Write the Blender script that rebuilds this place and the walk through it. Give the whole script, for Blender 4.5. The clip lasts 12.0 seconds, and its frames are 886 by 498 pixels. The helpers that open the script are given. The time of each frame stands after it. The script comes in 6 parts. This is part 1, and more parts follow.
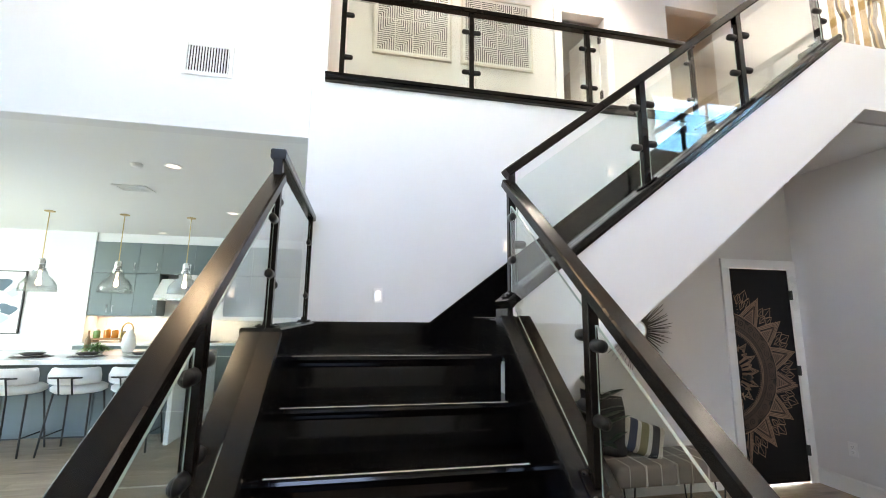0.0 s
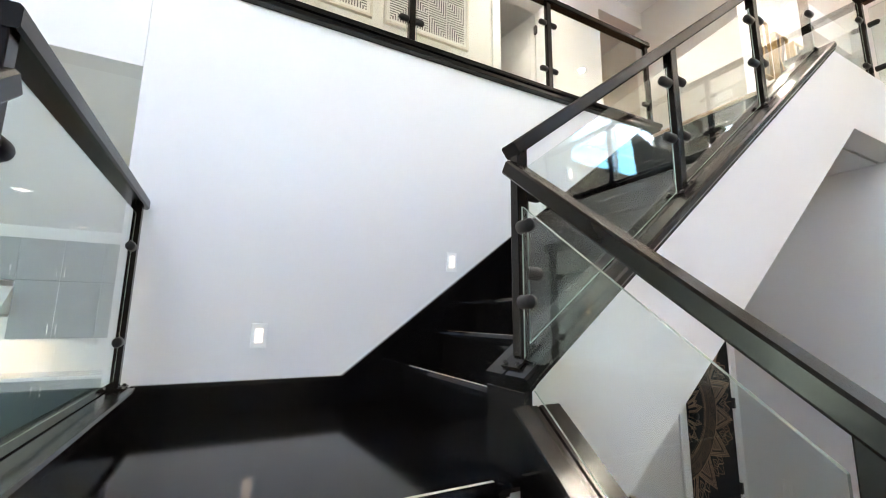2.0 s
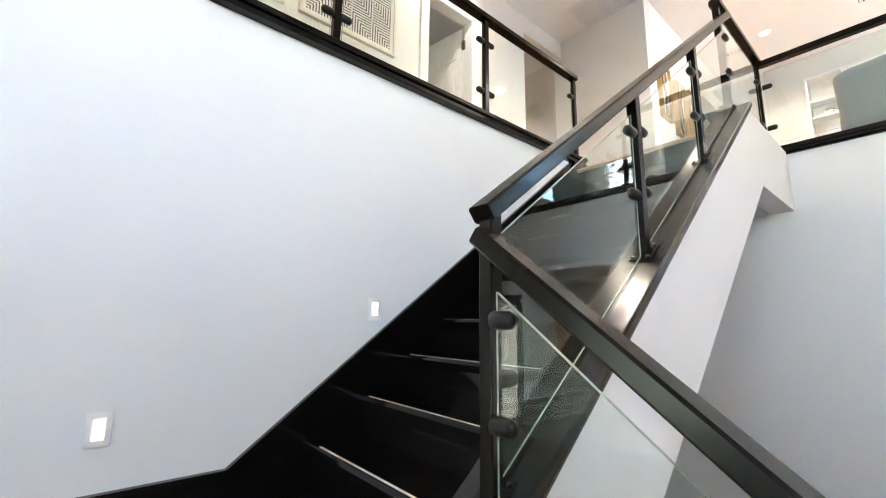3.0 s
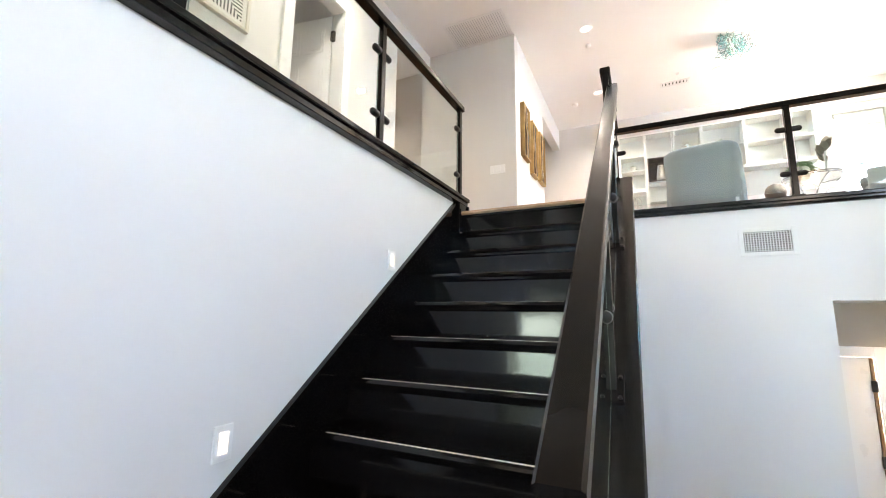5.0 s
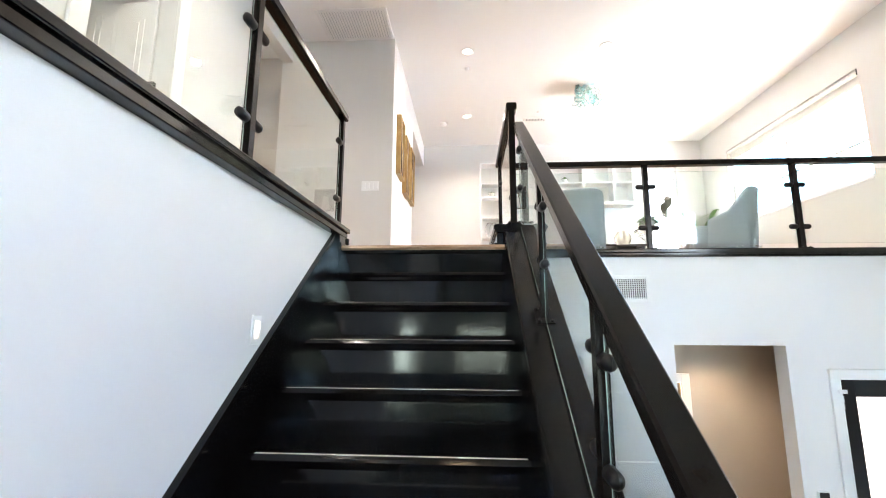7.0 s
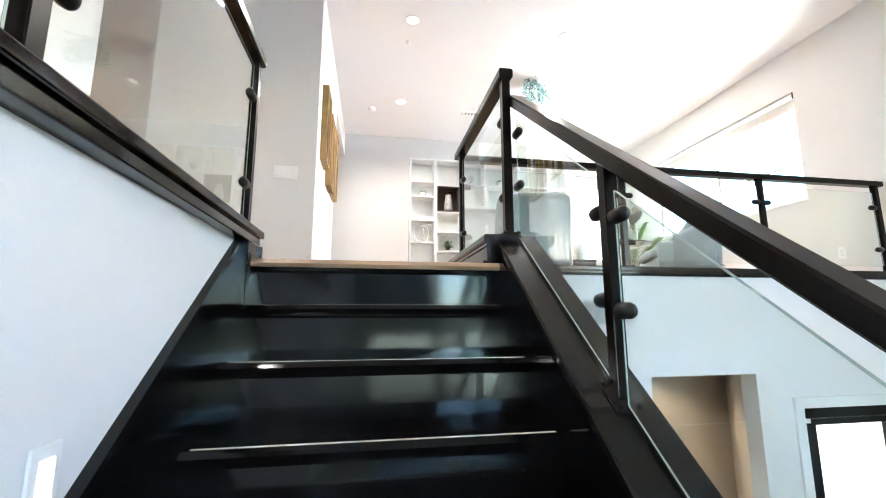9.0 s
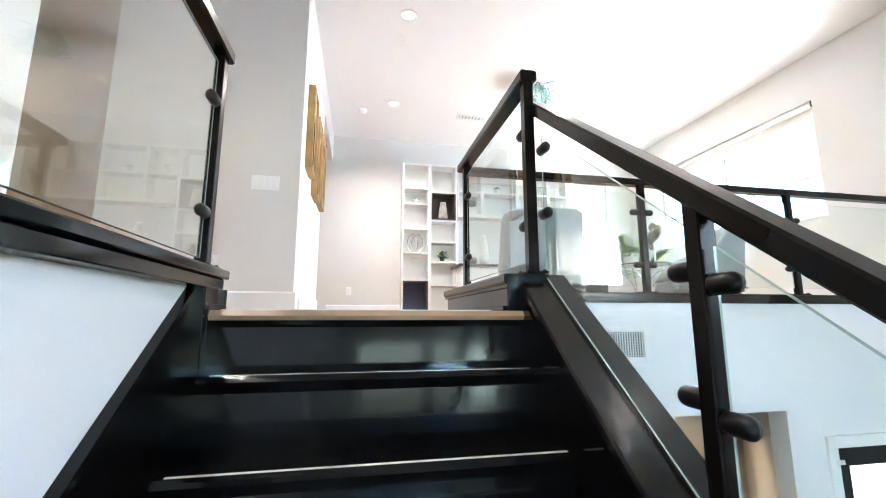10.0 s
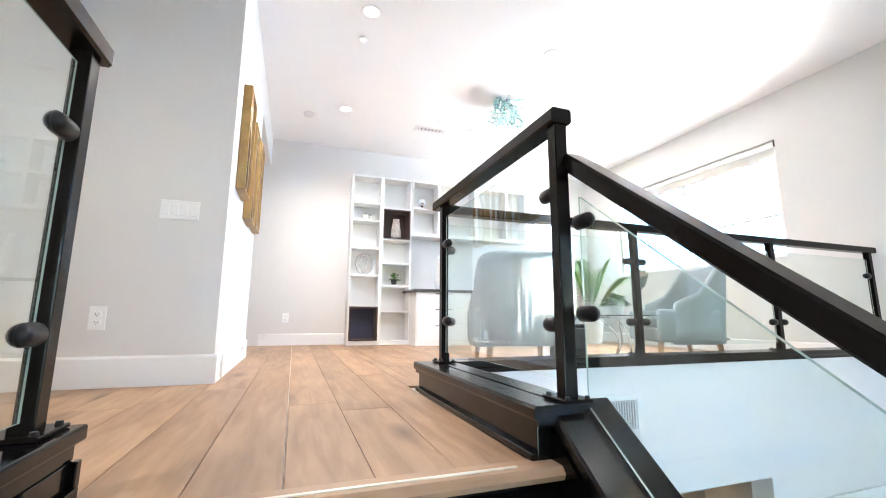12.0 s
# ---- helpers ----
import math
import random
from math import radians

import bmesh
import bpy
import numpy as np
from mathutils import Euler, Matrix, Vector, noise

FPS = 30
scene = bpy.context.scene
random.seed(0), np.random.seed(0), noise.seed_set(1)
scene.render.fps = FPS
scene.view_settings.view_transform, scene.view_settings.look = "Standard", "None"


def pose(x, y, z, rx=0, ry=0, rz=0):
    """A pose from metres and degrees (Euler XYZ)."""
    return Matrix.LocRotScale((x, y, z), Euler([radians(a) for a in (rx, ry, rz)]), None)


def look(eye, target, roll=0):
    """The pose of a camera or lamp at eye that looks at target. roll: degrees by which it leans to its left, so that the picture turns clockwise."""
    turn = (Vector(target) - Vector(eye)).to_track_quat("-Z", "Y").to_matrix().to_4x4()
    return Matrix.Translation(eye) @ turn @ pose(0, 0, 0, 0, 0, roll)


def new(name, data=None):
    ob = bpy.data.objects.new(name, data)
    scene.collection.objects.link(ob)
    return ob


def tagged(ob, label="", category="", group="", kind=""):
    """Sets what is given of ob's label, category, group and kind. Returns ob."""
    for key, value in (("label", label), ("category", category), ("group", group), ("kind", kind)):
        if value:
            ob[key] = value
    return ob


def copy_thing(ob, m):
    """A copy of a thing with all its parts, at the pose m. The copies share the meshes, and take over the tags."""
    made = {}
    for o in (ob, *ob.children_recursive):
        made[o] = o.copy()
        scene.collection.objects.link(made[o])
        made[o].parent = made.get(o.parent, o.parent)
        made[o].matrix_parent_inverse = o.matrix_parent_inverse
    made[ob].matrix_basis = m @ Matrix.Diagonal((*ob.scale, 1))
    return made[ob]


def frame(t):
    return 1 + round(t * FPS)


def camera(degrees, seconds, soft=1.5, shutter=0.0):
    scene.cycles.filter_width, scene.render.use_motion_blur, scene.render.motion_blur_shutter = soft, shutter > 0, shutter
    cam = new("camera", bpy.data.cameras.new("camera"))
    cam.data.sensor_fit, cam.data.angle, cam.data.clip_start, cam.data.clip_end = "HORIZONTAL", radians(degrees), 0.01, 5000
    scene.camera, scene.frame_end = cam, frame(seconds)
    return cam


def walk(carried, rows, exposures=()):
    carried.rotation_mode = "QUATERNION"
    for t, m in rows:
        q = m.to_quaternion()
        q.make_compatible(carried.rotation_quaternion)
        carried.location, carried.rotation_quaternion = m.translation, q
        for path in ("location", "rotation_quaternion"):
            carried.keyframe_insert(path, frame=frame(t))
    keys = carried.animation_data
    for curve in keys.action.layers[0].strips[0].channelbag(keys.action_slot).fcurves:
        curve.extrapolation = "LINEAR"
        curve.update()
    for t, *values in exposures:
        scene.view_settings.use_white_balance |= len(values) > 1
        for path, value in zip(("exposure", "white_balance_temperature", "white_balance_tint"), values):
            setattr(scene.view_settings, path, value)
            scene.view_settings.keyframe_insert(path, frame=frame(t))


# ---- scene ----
cam = camera(93.6, 12.0, soft=1.0)
PATH = [
    (0, (1.543, -3.253, 1.456), (1.923, -1.314, 1.768), 0.7),
    (0.5, (1.554, -3.0, 1.491), (1.981, -1.072, 1.807), 0.7),
    (1, (1.551, -2.717, 1.517), (2.119, -0.825, 1.833), 0.7),
    (1.5, (1.543, -2.445, 1.563), (2.27, -0.61, 1.885), 0.8),
    (2, (1.523, -2.202, 1.689), (2.426, -0.449, 2.018), 0.7),
    (2.5, (1.564, -2.023, 1.839), (2.666, -0.387, 2.172), 0.8),
    (2.7, (1.577, -1.958, 1.889), (2.752, -0.376, 2.23), 0.8),
    (4.5, (1.653, -1.393, 2.329), (3.33, -0.349, 2.644), 0.5),
    (5, (1.715, -1.282, 2.449), (3.496, -0.427, 2.763), 0.6),
    (5.5, (1.794, -1.164, 2.552), (3.665, -0.533, 2.872), 0.5),
    (6, (1.867, -1.053, 2.637), (3.789, -0.608, 2.964), 0.2),
    (6.5, (1.953, -0.943, 2.758), (3.909, -0.685, 3.084), 0.1),
    (7, (2.082, -0.843, 2.807), (4.052, -0.722, 3.127), 0.2),
    (9, (2.882, -0.524, 3.016), (4.829, -0.856, 3.336), -0.1),
    (9.5, (3.05, -0.505, 3.141), (4.994, -0.85, 3.458), 0.4),
    (10, (3.21, -0.502, 3.221), (5.147, -0.886, 3.542), 0.0),
    (10.5, (3.349, -0.487, 3.319), (5.271, -0.935, 3.638), 0.1),
    (11, (3.496, -0.46, 3.394), (5.403, -0.976, 3.711), 0.2),
    (11.5, (3.586, -0.415, 3.494), (5.463, -1.032, 3.807), 0.0),
    (12, (3.687, -0.434, 3.589), (5.548, -1.092, 3.912), 0.3),
]
walk(cam, [(t, look(eye, target, roll)) for t, eye, target, roll in PATH], exposures=[(0, 5.80, 8450, 17), (2.7, 5.74, 8600, 17), (5.5, 5.71, 8150, 17), (9, 5.75, 7250, 13), (12, 5.77, 6850, 13)])

# ---- world, sun, large lights ----
world = bpy.data.worlds.new("sky")
scene.world = world
world.use_nodes = True
wn = world.node_tree.nodes
sky = wn.new("ShaderNodeTexSky")
sky.sky_type = "NISHITA"
sky.sun_disc = False
sky.sun_elevation = radians(50)
sky.sun_rotation = radians(5)
sky.dust_density, sky.air_density, sky.ozone_density = 1.0, 1.0, 1.0
wn["Background"].inputs["Strength"].default_value = 0.15
world.node_tree.links.new(sky.outputs["Color"], wn["Background"].inputs["Color"])


def lamp(name, kind, m, power, colour=(1, 1, 1), size=1.0, size_y=None, angle=None):
    data = bpy.data.lights.new(name, kind)
    data.energy, data.color = power, colour
    if kind == "AREA":
        data.shape, data.size, data.size_y = "RECTANGLE", size, size_y or size
    elif kind == "SPOT":
        data.spot_size, data.spot_blend, data.shadow_soft_size = radians(angle), 0.8, size
    elif kind == "SUN":
        data.angle = radians(angle)
    ob = new(name, data)
    ob.matrix_world = m
    return ob


lamp("sun", "SUN", look((0.5, 6.0, 7.2), (0, 0, 0)), 2.5, (1, 0.95, 0.88), angle=0.5)
# added area lamps: sky and unseen roof fill at loft window, sky fill in kitchen
lamp("loft_window_sky", "AREA", look((7.4, -7.0, 8.0), (7.4, -4.0, 4.2)), 28.0, (1, 0.985, 0.96), 3.0, 2.5)
lamp("loft_window_low_fill", "AREA", look((7.4, -6.5, 3.3), (7.4, -3.0, 5.7)), 14.0, (1, 0.98, 0.94), 3.0, 1.5)
lamp("kitchen_window_sky", "AREA", look((-6.35, 1.65, 1.5), (0, 2.4, 2.2)), 4.2, (0.66, 0.94, 1), 1.6, 2.0)

# ---- helpers of this scene ----
F1, LAND, F2 = 0.0, 1.26, 3.24
RISE, RUN = 0.18, 0.2308
CEIL = 5.85
BASE = {}


def thing(name, loc, label="", category="", group="", kind=""):
    ob = new(name)
    ob.location = loc
    BASE[ob.name] = Vector(loc)
    return tagged(ob, label, category, group, kind)


def mesh_of(name, bm, material, smooth=False):
    bmesh.ops.recalc_face_normals(bm, faces=bm.faces)
    me = bpy.data.meshes.new(name)
    bm.to_mesh(me)
    bm.free()
    for m in material if isinstance(material, (list, tuple)) else [material]:
        me.materials.append(m)
    if smooth:
        me.polygons.foreach_set("use_smooth", [True] * len(me.polygons))
    return me


def part(name, bm, material, parent, label="", smooth=False):
    base = BASE[parent.name]
    bmesh.ops.translate(bm, verts=bm.verts, vec=-base)
    ob = new(name, mesh_of(name, bm, material, smooth))
    ob.parent = parent
    BASE[ob.name] = base
    return tagged(ob, label)


def solid(name, bm, material, label="", category="", kind="structure", smooth=False):
    ob = new(name, mesh_of(name, bm, material, smooth))
    BASE[ob.name] = Vector((0, 0, 0))
    return tagged(ob, label, category, kind=kind)


def box(x0, x1, y0, y1, z0, z1, bevel=0.0, bm=None):
    own = bmesh.new()
    m = Matrix.Translation(((x0 + x1) / 2, (y0 + y1) / 2, (z0 + z1) / 2)) @ Matrix.Diagonal((abs(x1 - x0), abs(y1 - y0), abs(z1 - z0), 1))
    bmesh.ops.create_cube(own, size=1, matrix=m)
    if bevel:
        bmesh.ops.bevel(own, geom=own.edges[:], offset=bevel, segments=2, affect="EDGES", profile=0.5)
    return join(bm, own)


def join(bm, own):
    if bm is None:
        return own
    me = bpy.data.meshes.new("tmp")
    own.to_mesh(me)
    own.free()
    bm.from_mesh(me)
    bpy.data.meshes.remove(me)
    return bm


def prism(points, axis, a, b, bm=None):
    """A polygon given in the two axes other than axis, pulled from a to b."""
    own = bmesh.new()

    def at(p, c):
        return {"x": (c, p[0], p[1]), "y": (p[0], c, p[1]), "z": (p[0], p[1], c)}[axis]

    lo = [own.verts.new(at(p, a)) for p in points]
    hi = [own.verts.new(at(p, b)) for p in points]
    own.faces.new(lo)
    own.faces.new(hi)
    for i in range(len(points)):
        j = (i + 1) % len(points)
        own.faces.new((lo[i], lo[j], hi[j], hi[i]))
    return join(bm, own)


def beam(p0, p1, profile, bm=None):
    """A profile (sideways, up) drawn from p0 to p1; up stays in the upright plane of the run."""
    p0, p1 = Vector(p0), Vector(p1)
    d = (p1 - p0).normalized()
    side = d.cross(Vector((0, 0, 1)))
    side = side.normalized() if side.length > 1e-4 else Vector((1, 0, 0))
    up = side.cross(d)
    own = bmesh.new()
    a = [own.verts.new(p0 + side * u + up * v) for u, v in profile]
    b = [own.verts.new(p1 + side * u + up * v) for u, v in profile]
    own.faces.new(a)
    own.faces.new(b)
    for i in range(len(profile)):
        j = (i + 1) % len(profile)
        own.faces.new((a[i], a[j], b[j], b[i]))
    return join(bm, own)


def rect(w, lo, hi, c=0.004):
    h = w / 2
    return [(-h, lo + c), (-h + c, lo), (h - c, lo), (h, lo + c), (h, hi - c), (h - c, hi), (-h + c, hi), (-h, hi - c)]


def tube(p0, p1, r0, r1=None, seg=12, bm=None):
    p0, p1 = Vector(p0), Vector(p1)
    own = bmesh.new()
    d = p1 - p0
    m = Matrix.Translation((p0 + p1) / 2) @ d.to_track_quat("Z", "Y").to_matrix().to_4x4()
    bmesh.ops.create_cone(own, cap_ends=True, segments=seg, radius1=r0, radius2=r0 if r1 is None else r1, depth=d.length, matrix=m)
    return join(bm, own)


def lathe(profile, m, seg=16, bm=None):
    """A profile of (radius, height) turned round z, then placed by m."""
    own = bmesh.new()
    rings = []
    for r, h in profile:
        if r < 1e-5:
            rings.append([own.verts.new((0, 0, h))] * seg)
        else:
            rings.append([own.verts.new((r * math.cos(6.28318 * k / seg), r * math.sin(6.28318 * k / seg), h)) for k in range(seg)])
    for a, b in zip(rings, rings[1:]):
        for k in range(seg):
            q = list(dict.fromkeys((a[k], a[(k + 1) % seg], b[(k + 1) % seg], b[k])))
            if len(q) > 2:
                own.faces.new(q)
    bmesh.ops.transform(own, matrix=m, verts=own.verts)
    return join(bm, own)


def path_tube(points, r, seg=6, bm=None):
    for a, b in zip(points, points[1:]):
        bm = tube(a, b, r, r, seg, bm)
    return bm


def ribbon(points, w, y, bm, shut=False):
    """A flat stripe of width w along points (x, z), standing at y and facing -y."""
    pts = [Vector(p) for p in points]
    if shut:
        pts.append(pts[0])
    for a, b in zip(pts, pts[1:]):
        d = b - a
        if d.length < 1e-5:
            continue
        n = Vector((-d.y, d.x)).normalized() * w / 2
        e = d.normalized() * w * 0.3
        q = [a - e + n, a - e - n, b + e - n, b + e + n]
        bm.faces.new([bm.verts.new((p.x, y, p.y)) for p in q])
    return bm


# ---- materials ----
def material(name, colour, rough=0.5, metal=0.0, vary=0.06, scale=3.0, fine=60.0, bump=0.02, rough_vary=0.1, coat=0.0, random_tint=0.0, specular=0.5):
    m = bpy.data.materials.new(name)
    m.use_nodes = True
    nt = m.node_tree
    p = nt.nodes["Principled BSDF"]
    co = nt.nodes.new("ShaderNodeTexCoord")
    n1 = nt.nodes.new("ShaderNodeTexNoise")
    n1.inputs["Scale"].default_value, n1.inputs["Detail"].default_value = scale, 6
    n2 = nt.nodes.new("ShaderNodeTexNoise")
    n2.inputs["Scale"].default_value, n2.inputs["Detail"].default_value = fine, 4
    for n in (n1, n2):
        nt.links.new(co.outputs["Object"], n.inputs["Vector"])
    mix = nt.nodes.new("ShaderNodeMix")
    mix.data_type = "RGBA"
    mix.inputs["A"].default_value = (*[c * (1 - vary) for c in colour], 1)
    mix.inputs["B"].default_value = (*[min(1, c * (1 + vary)) for c in colour], 1)
    nt.links.new(n1.outputs["Fac"], mix.inputs["Factor"])
    out = mix.outputs["Result"]
    if random_tint:
        info = nt.nodes.new("ShaderNodeObjectInfo")
        hsv = nt.nodes.new("ShaderNodeHueSaturation")
        mr = nt.nodes.new("ShaderNodeMapRange")
        mr.inputs["To Min"].default_value, mr.inputs["To Max"].default_value = 1 - random_tint, 1 + random_tint
        nt.links.new(info.outputs["Random"], mr.inputs["Value"])
        nt.links.new(mr.outputs["Result"], hsv.inputs["Value"])
        nt.links.new(out, hsv.inputs["Color"])
        out = hsv.outputs["Color"]
    nt.links.new(out, p.inputs["Base Color"])
    rr = nt.nodes.new("ShaderNodeMapRange")
    rr.inputs["To Min"].default_value, rr.inputs["To Max"].default_value = max(0.02, rough - rough_vary), min(1, rough + rough_vary)
    nt.links.new(n1.outputs["Fac"], rr.inputs["Value"])
    nt.links.new(rr.outputs["Result"], p.inputs["Roughness"])
    p.inputs["Metallic"].default_value = metal
    p.inputs["Specular IOR Level"].default_value = specular
    p.inputs["Coat Weight"].default_value = coat
    p.inputs["Coat Roughness"].default_value = 0.08
    if bump:
        b = nt.nodes.new("ShaderNodeBump")
        b.inputs["Strength"].default_value, b.inputs["Distance"].default_value = bump, 0.01
        nt.links.new(n2.outputs["Fac"], b.inputs["Height"])
        nt.links.new(b.outputs["Normal"], p.inputs["Normal"])
    return m


def wood(name, dark, light, knots, along="x", rough=0.42, tint=0.14):
    """Oak boards: long grain, cathedral bands and a few knots; each board shifted by its own random number."""
    m = bpy.data.materials.new(name)
    m.use_nodes = True
    nt = m.node_tree
    p = nt.nodes["Principled BSDF"]
    co = nt.nodes.new("ShaderNodeTexCoord")
    info = nt.nodes.new("ShaderNodeObjectInfo")
    geo = nt.nodes.new("ShaderNodeNewGeometry")
    add = nt.nodes.new("ShaderNodeMath")
    add.operation = "ADD"
    nt.links.new(info.outputs["Random"], add.inputs[0])
    nt.links.new(geo.outputs["Random Per Island"], add.inputs[1])
    shift = nt.nodes.new("ShaderNodeVectorMath")
    shift.operation = "MULTIPLY_ADD"
    shift.inputs[1].default_value = (0, 0, 0)
    comb = nt.nodes.new("ShaderNodeCombineXYZ")
    mul = nt.nodes.new("ShaderNodeMath")
    mul.operation = "MULTIPLY"
    mul.inputs[1].default_value = 37.0
    nt.links.new(add.outputs[0], mul.inputs[0])
    for k in range(3):
        nt.links.new(mul.outputs[0], comb.inputs[k])
    va = nt.nodes.new("ShaderNodeVectorMath")
    va.operation = "ADD"
    nt.nodes.remove(shift)
    nt.links.new(co.outputs["Object"], va.inputs[0])
    nt.links.new(comb.outputs[0], va.inputs[1])
    st = nt.nodes.new("ShaderNodeMapping")
    st.inputs["Scale"].default_value = (1.1, 9, 9) if along == "x" else (9, 1.1, 9)
    nt.links.new(va.outputs[0], st.inputs["Vector"])
    grain = nt.nodes.new("ShaderNodeTexNoise")
    grain.inputs["Scale"].default_value, grain.inputs["Detail"].default_value, grain.inputs["Distortion"].default_value = 3.0, 8, 0.6
    nt.links.new(st.outputs[0], grain.inputs["Vector"])
    big = nt.nodes.new("ShaderNodeTexNoise")
    big.inputs["Scale"].default_value, big.inputs["Detail"].default_value = 1.6, 3
    st2 = nt.nodes.new("ShaderNodeMapping")
    st2.inputs["Scale"].default_value = (0.7, 2.6, 1) if along == "x" else (2.6, 0.7, 1)
    nt.links.new(va.outputs[0], st2.inputs["Vector"])
    nt.links.new(st2.outputs[0], big.inputs["Vector"])
    kn = nt.nodes.new("ShaderNodeTexVoronoi")
    kn.inputs["Scale"].default_value = 1.5
    st3 = nt.nodes.new("ShaderNodeMapping")
    st3.inputs["Scale"].default_value = (0.75, 2.2, 1) if along == "x" else (2.2, 0.75, 1)
    nt.links.new(va.outputs[0], st3.inputs["Vector"])
    nt.links.new(st3.outputs[0], kn.inputs["Vector"])
    ramp = nt.nodes.new("ShaderNodeValToRGB")
    ramp.color_ramp.elements[0].position, ramp.color_ramp.elements[0].color = 0.3, (*dark, 1)
    ramp.color_ramp.elements[1].position, ramp.color_ramp.elements[1].color = 0.68, (*light, 1)
    mid = nt.nodes.new("ShaderNodeMix")
    mid.inputs["Factor"].default_value = 0.55
    nt.links.new(grain.outputs["Fac"], mid.inputs["A"])
    nt.links.new(big.outputs["Fac"], mid.inputs["B"])
    nt.links.new(mid.outputs["Result"], ramp.inputs["Fac"])
    kr = nt.nodes.new("ShaderNodeMapRange")
    kr.inputs["From Min"].default_value, kr.inputs["From Max"].default_value = 0.03, 0.16
    kr.inputs["To Min"].default_value, kr.inputs["To Max"].default_value = 0.75, 0.0
    nt.links.new(kn.outputs["Distance"], kr.inputs["Value"])
    km = nt.nodes.new("ShaderNodeMix")
    km.data_type = "RGBA"
    km.inputs["B"].default_value = (*knots, 1)
    nt.links.new(kr.outputs["Result"], km.inputs["Factor"])
    nt.links.new(ramp.outputs["Color"], km.inputs["A"])
    hsv = nt.nodes.new("ShaderNodeHueSaturation")
    mr = nt.nodes.new("ShaderNodeMapRange")
    mr.inputs["From Max"].default_value = 2.0
    mr.inputs["To Min"].default_value, mr.inputs["To Max"].default_value = 1 - tint, 1 + tint
    nt.links.new(add.outputs[0], mr.inputs["Value"])
    nt.links.new(mr.outputs["Result"], hsv.inputs["Value"])
    nt.links.new(km.outputs["Result"], hsv.inputs["Color"])
    nt.links.new(hsv.outputs["Color"], p.inputs["Base Color"])
    p.inputs["Roughness"].default_value = rough
    b = nt.nodes.new("ShaderNodeBump")
    b.inputs["Strength"].default_value, b.inputs["Distance"].default_value = 0.08, 0.004
    nt.links.new(grain.outputs["Fac"], b.inputs["Height"])
    nt.links.new(b.outputs["Normal"], p.inputs["Normal"])
    return m


def glass(name, colour, rough=0.0, ior=1.45):
    m = bpy.data.materials.new(name)
    m.use_nodes = True
    p = m.node_tree.nodes["Principled BSDF"]
    p.inputs["Base Color"].default_value = (*colour, 1)
    p.inputs["Transmission Weight"].default_value = 1
    p.inputs["Roughness"].default_value, p.inputs["IOR"].default_value = rough, ior
    return m


def glow(name, colour, power):
    m = bpy.data.materials.new(name)
    m.use_nodes = True
    p = m.node_tree.nodes["Principled BSDF"]
    p.inputs["Base Color"].default_value = (0.8, 0.8, 0.8, 1)
    p.inputs["Emission Color"].default_value, p.inputs["Emission Strength"].default_value = (*colour, 1), power
    return m


WHITE = material("white_wall_paint", (0.77, 0.765, 0.77), 0.6, vary=0.015, scale=1.2, fine=180, bump=0.05)
GREIGE = material("greige_wall_paint", (0.70, 0.685, 0.67), 0.6, vary=0.02, scale=1.2, fine=180, bump=0.05)
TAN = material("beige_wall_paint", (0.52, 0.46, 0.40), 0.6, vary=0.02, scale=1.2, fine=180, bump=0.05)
CEILING = material("ceiling_paint", (0.83, 0.83, 0.83), 0.75, vary=0.015, scale=1.0, fine=120, bump=0.06)
TRIM = material("white_trim_enamel", (0.82, 0.82, 0.82), 0.3, vary=0.015, scale=4, fine=90, bump=0.01)
LACQUER = material("black_stair_lacquer", (0.003, 0.003, 0.0035), 0.1, vary=0.25, scale=5, fine=28, bump=0.012, rough_vary=0.04, specular=0.3)
CAPWOOD = material("dark_cap_lacquer", (0.006, 0.0058, 0.006), 0.18, vary=0.25, scale=6, fine=40, bump=0.02, rough_vary=0.06, specular=0.33)
IRON = material("charcoal_painted_steel", (0.0075, 0.0062, 0.0055), 0.23, vary=0.2, scale=8, fine=90, bump=0.003, rough_vary=0.03, specular=0.18)
RUBBER = material("black_clamp_rubber", (0.008, 0.008, 0.009), 0.36, vary=0.2, scale=20, fine=120, bump=0.02, specular=0.25)
STRIP = material("pale_nosing_strip", (0.72, 0.69, 0.62), 0.35, 0.3, vary=0.08, scale=14, fine=100, bump=0.01)
OAK = wood("pale_oak_boards", (0.165, 0.083, 0.041), (0.43, 0.268, 0.157), (0.06, 0.03, 0.016), tint=0.2)
OAKNOSE = wood("oak_nosing", (0.27, 0.155, 0.09), (0.46, 0.30, 0.19), (0.12, 0.07, 0.04), along="y")
GREYOAK = wood("weathered_oak_boards", (0.17, 0.12, 0.085), (0.36, 0.27, 0.20), (0.09, 0.06, 0.04), rough=0.45)
PANE = glass("railing_glass", (0.89, 0.957, 0.935))
PANEEDGE = material("polished_glass_edge", (0.36, 0.46, 0.43), 0.25, vary=0.05, scale=6, bump=0)
DOMEGLASS = bpy.data.materials.new("thin_blown_glass")
DOMEGLASS.use_nodes = True
dn = DOMEGLASS.node_tree
clear, shine, both = [dn.nodes.new("ShaderNode" + k) for k in ("BsdfTransparent", "BsdfGlossy", "MixShader")]
both.inputs[0].default_value = 0.15
clear.inputs["Color"].default_value = (0.86, 0.88, 0.88, 1)
shine.inputs["Roughness"].default_value = 0.03
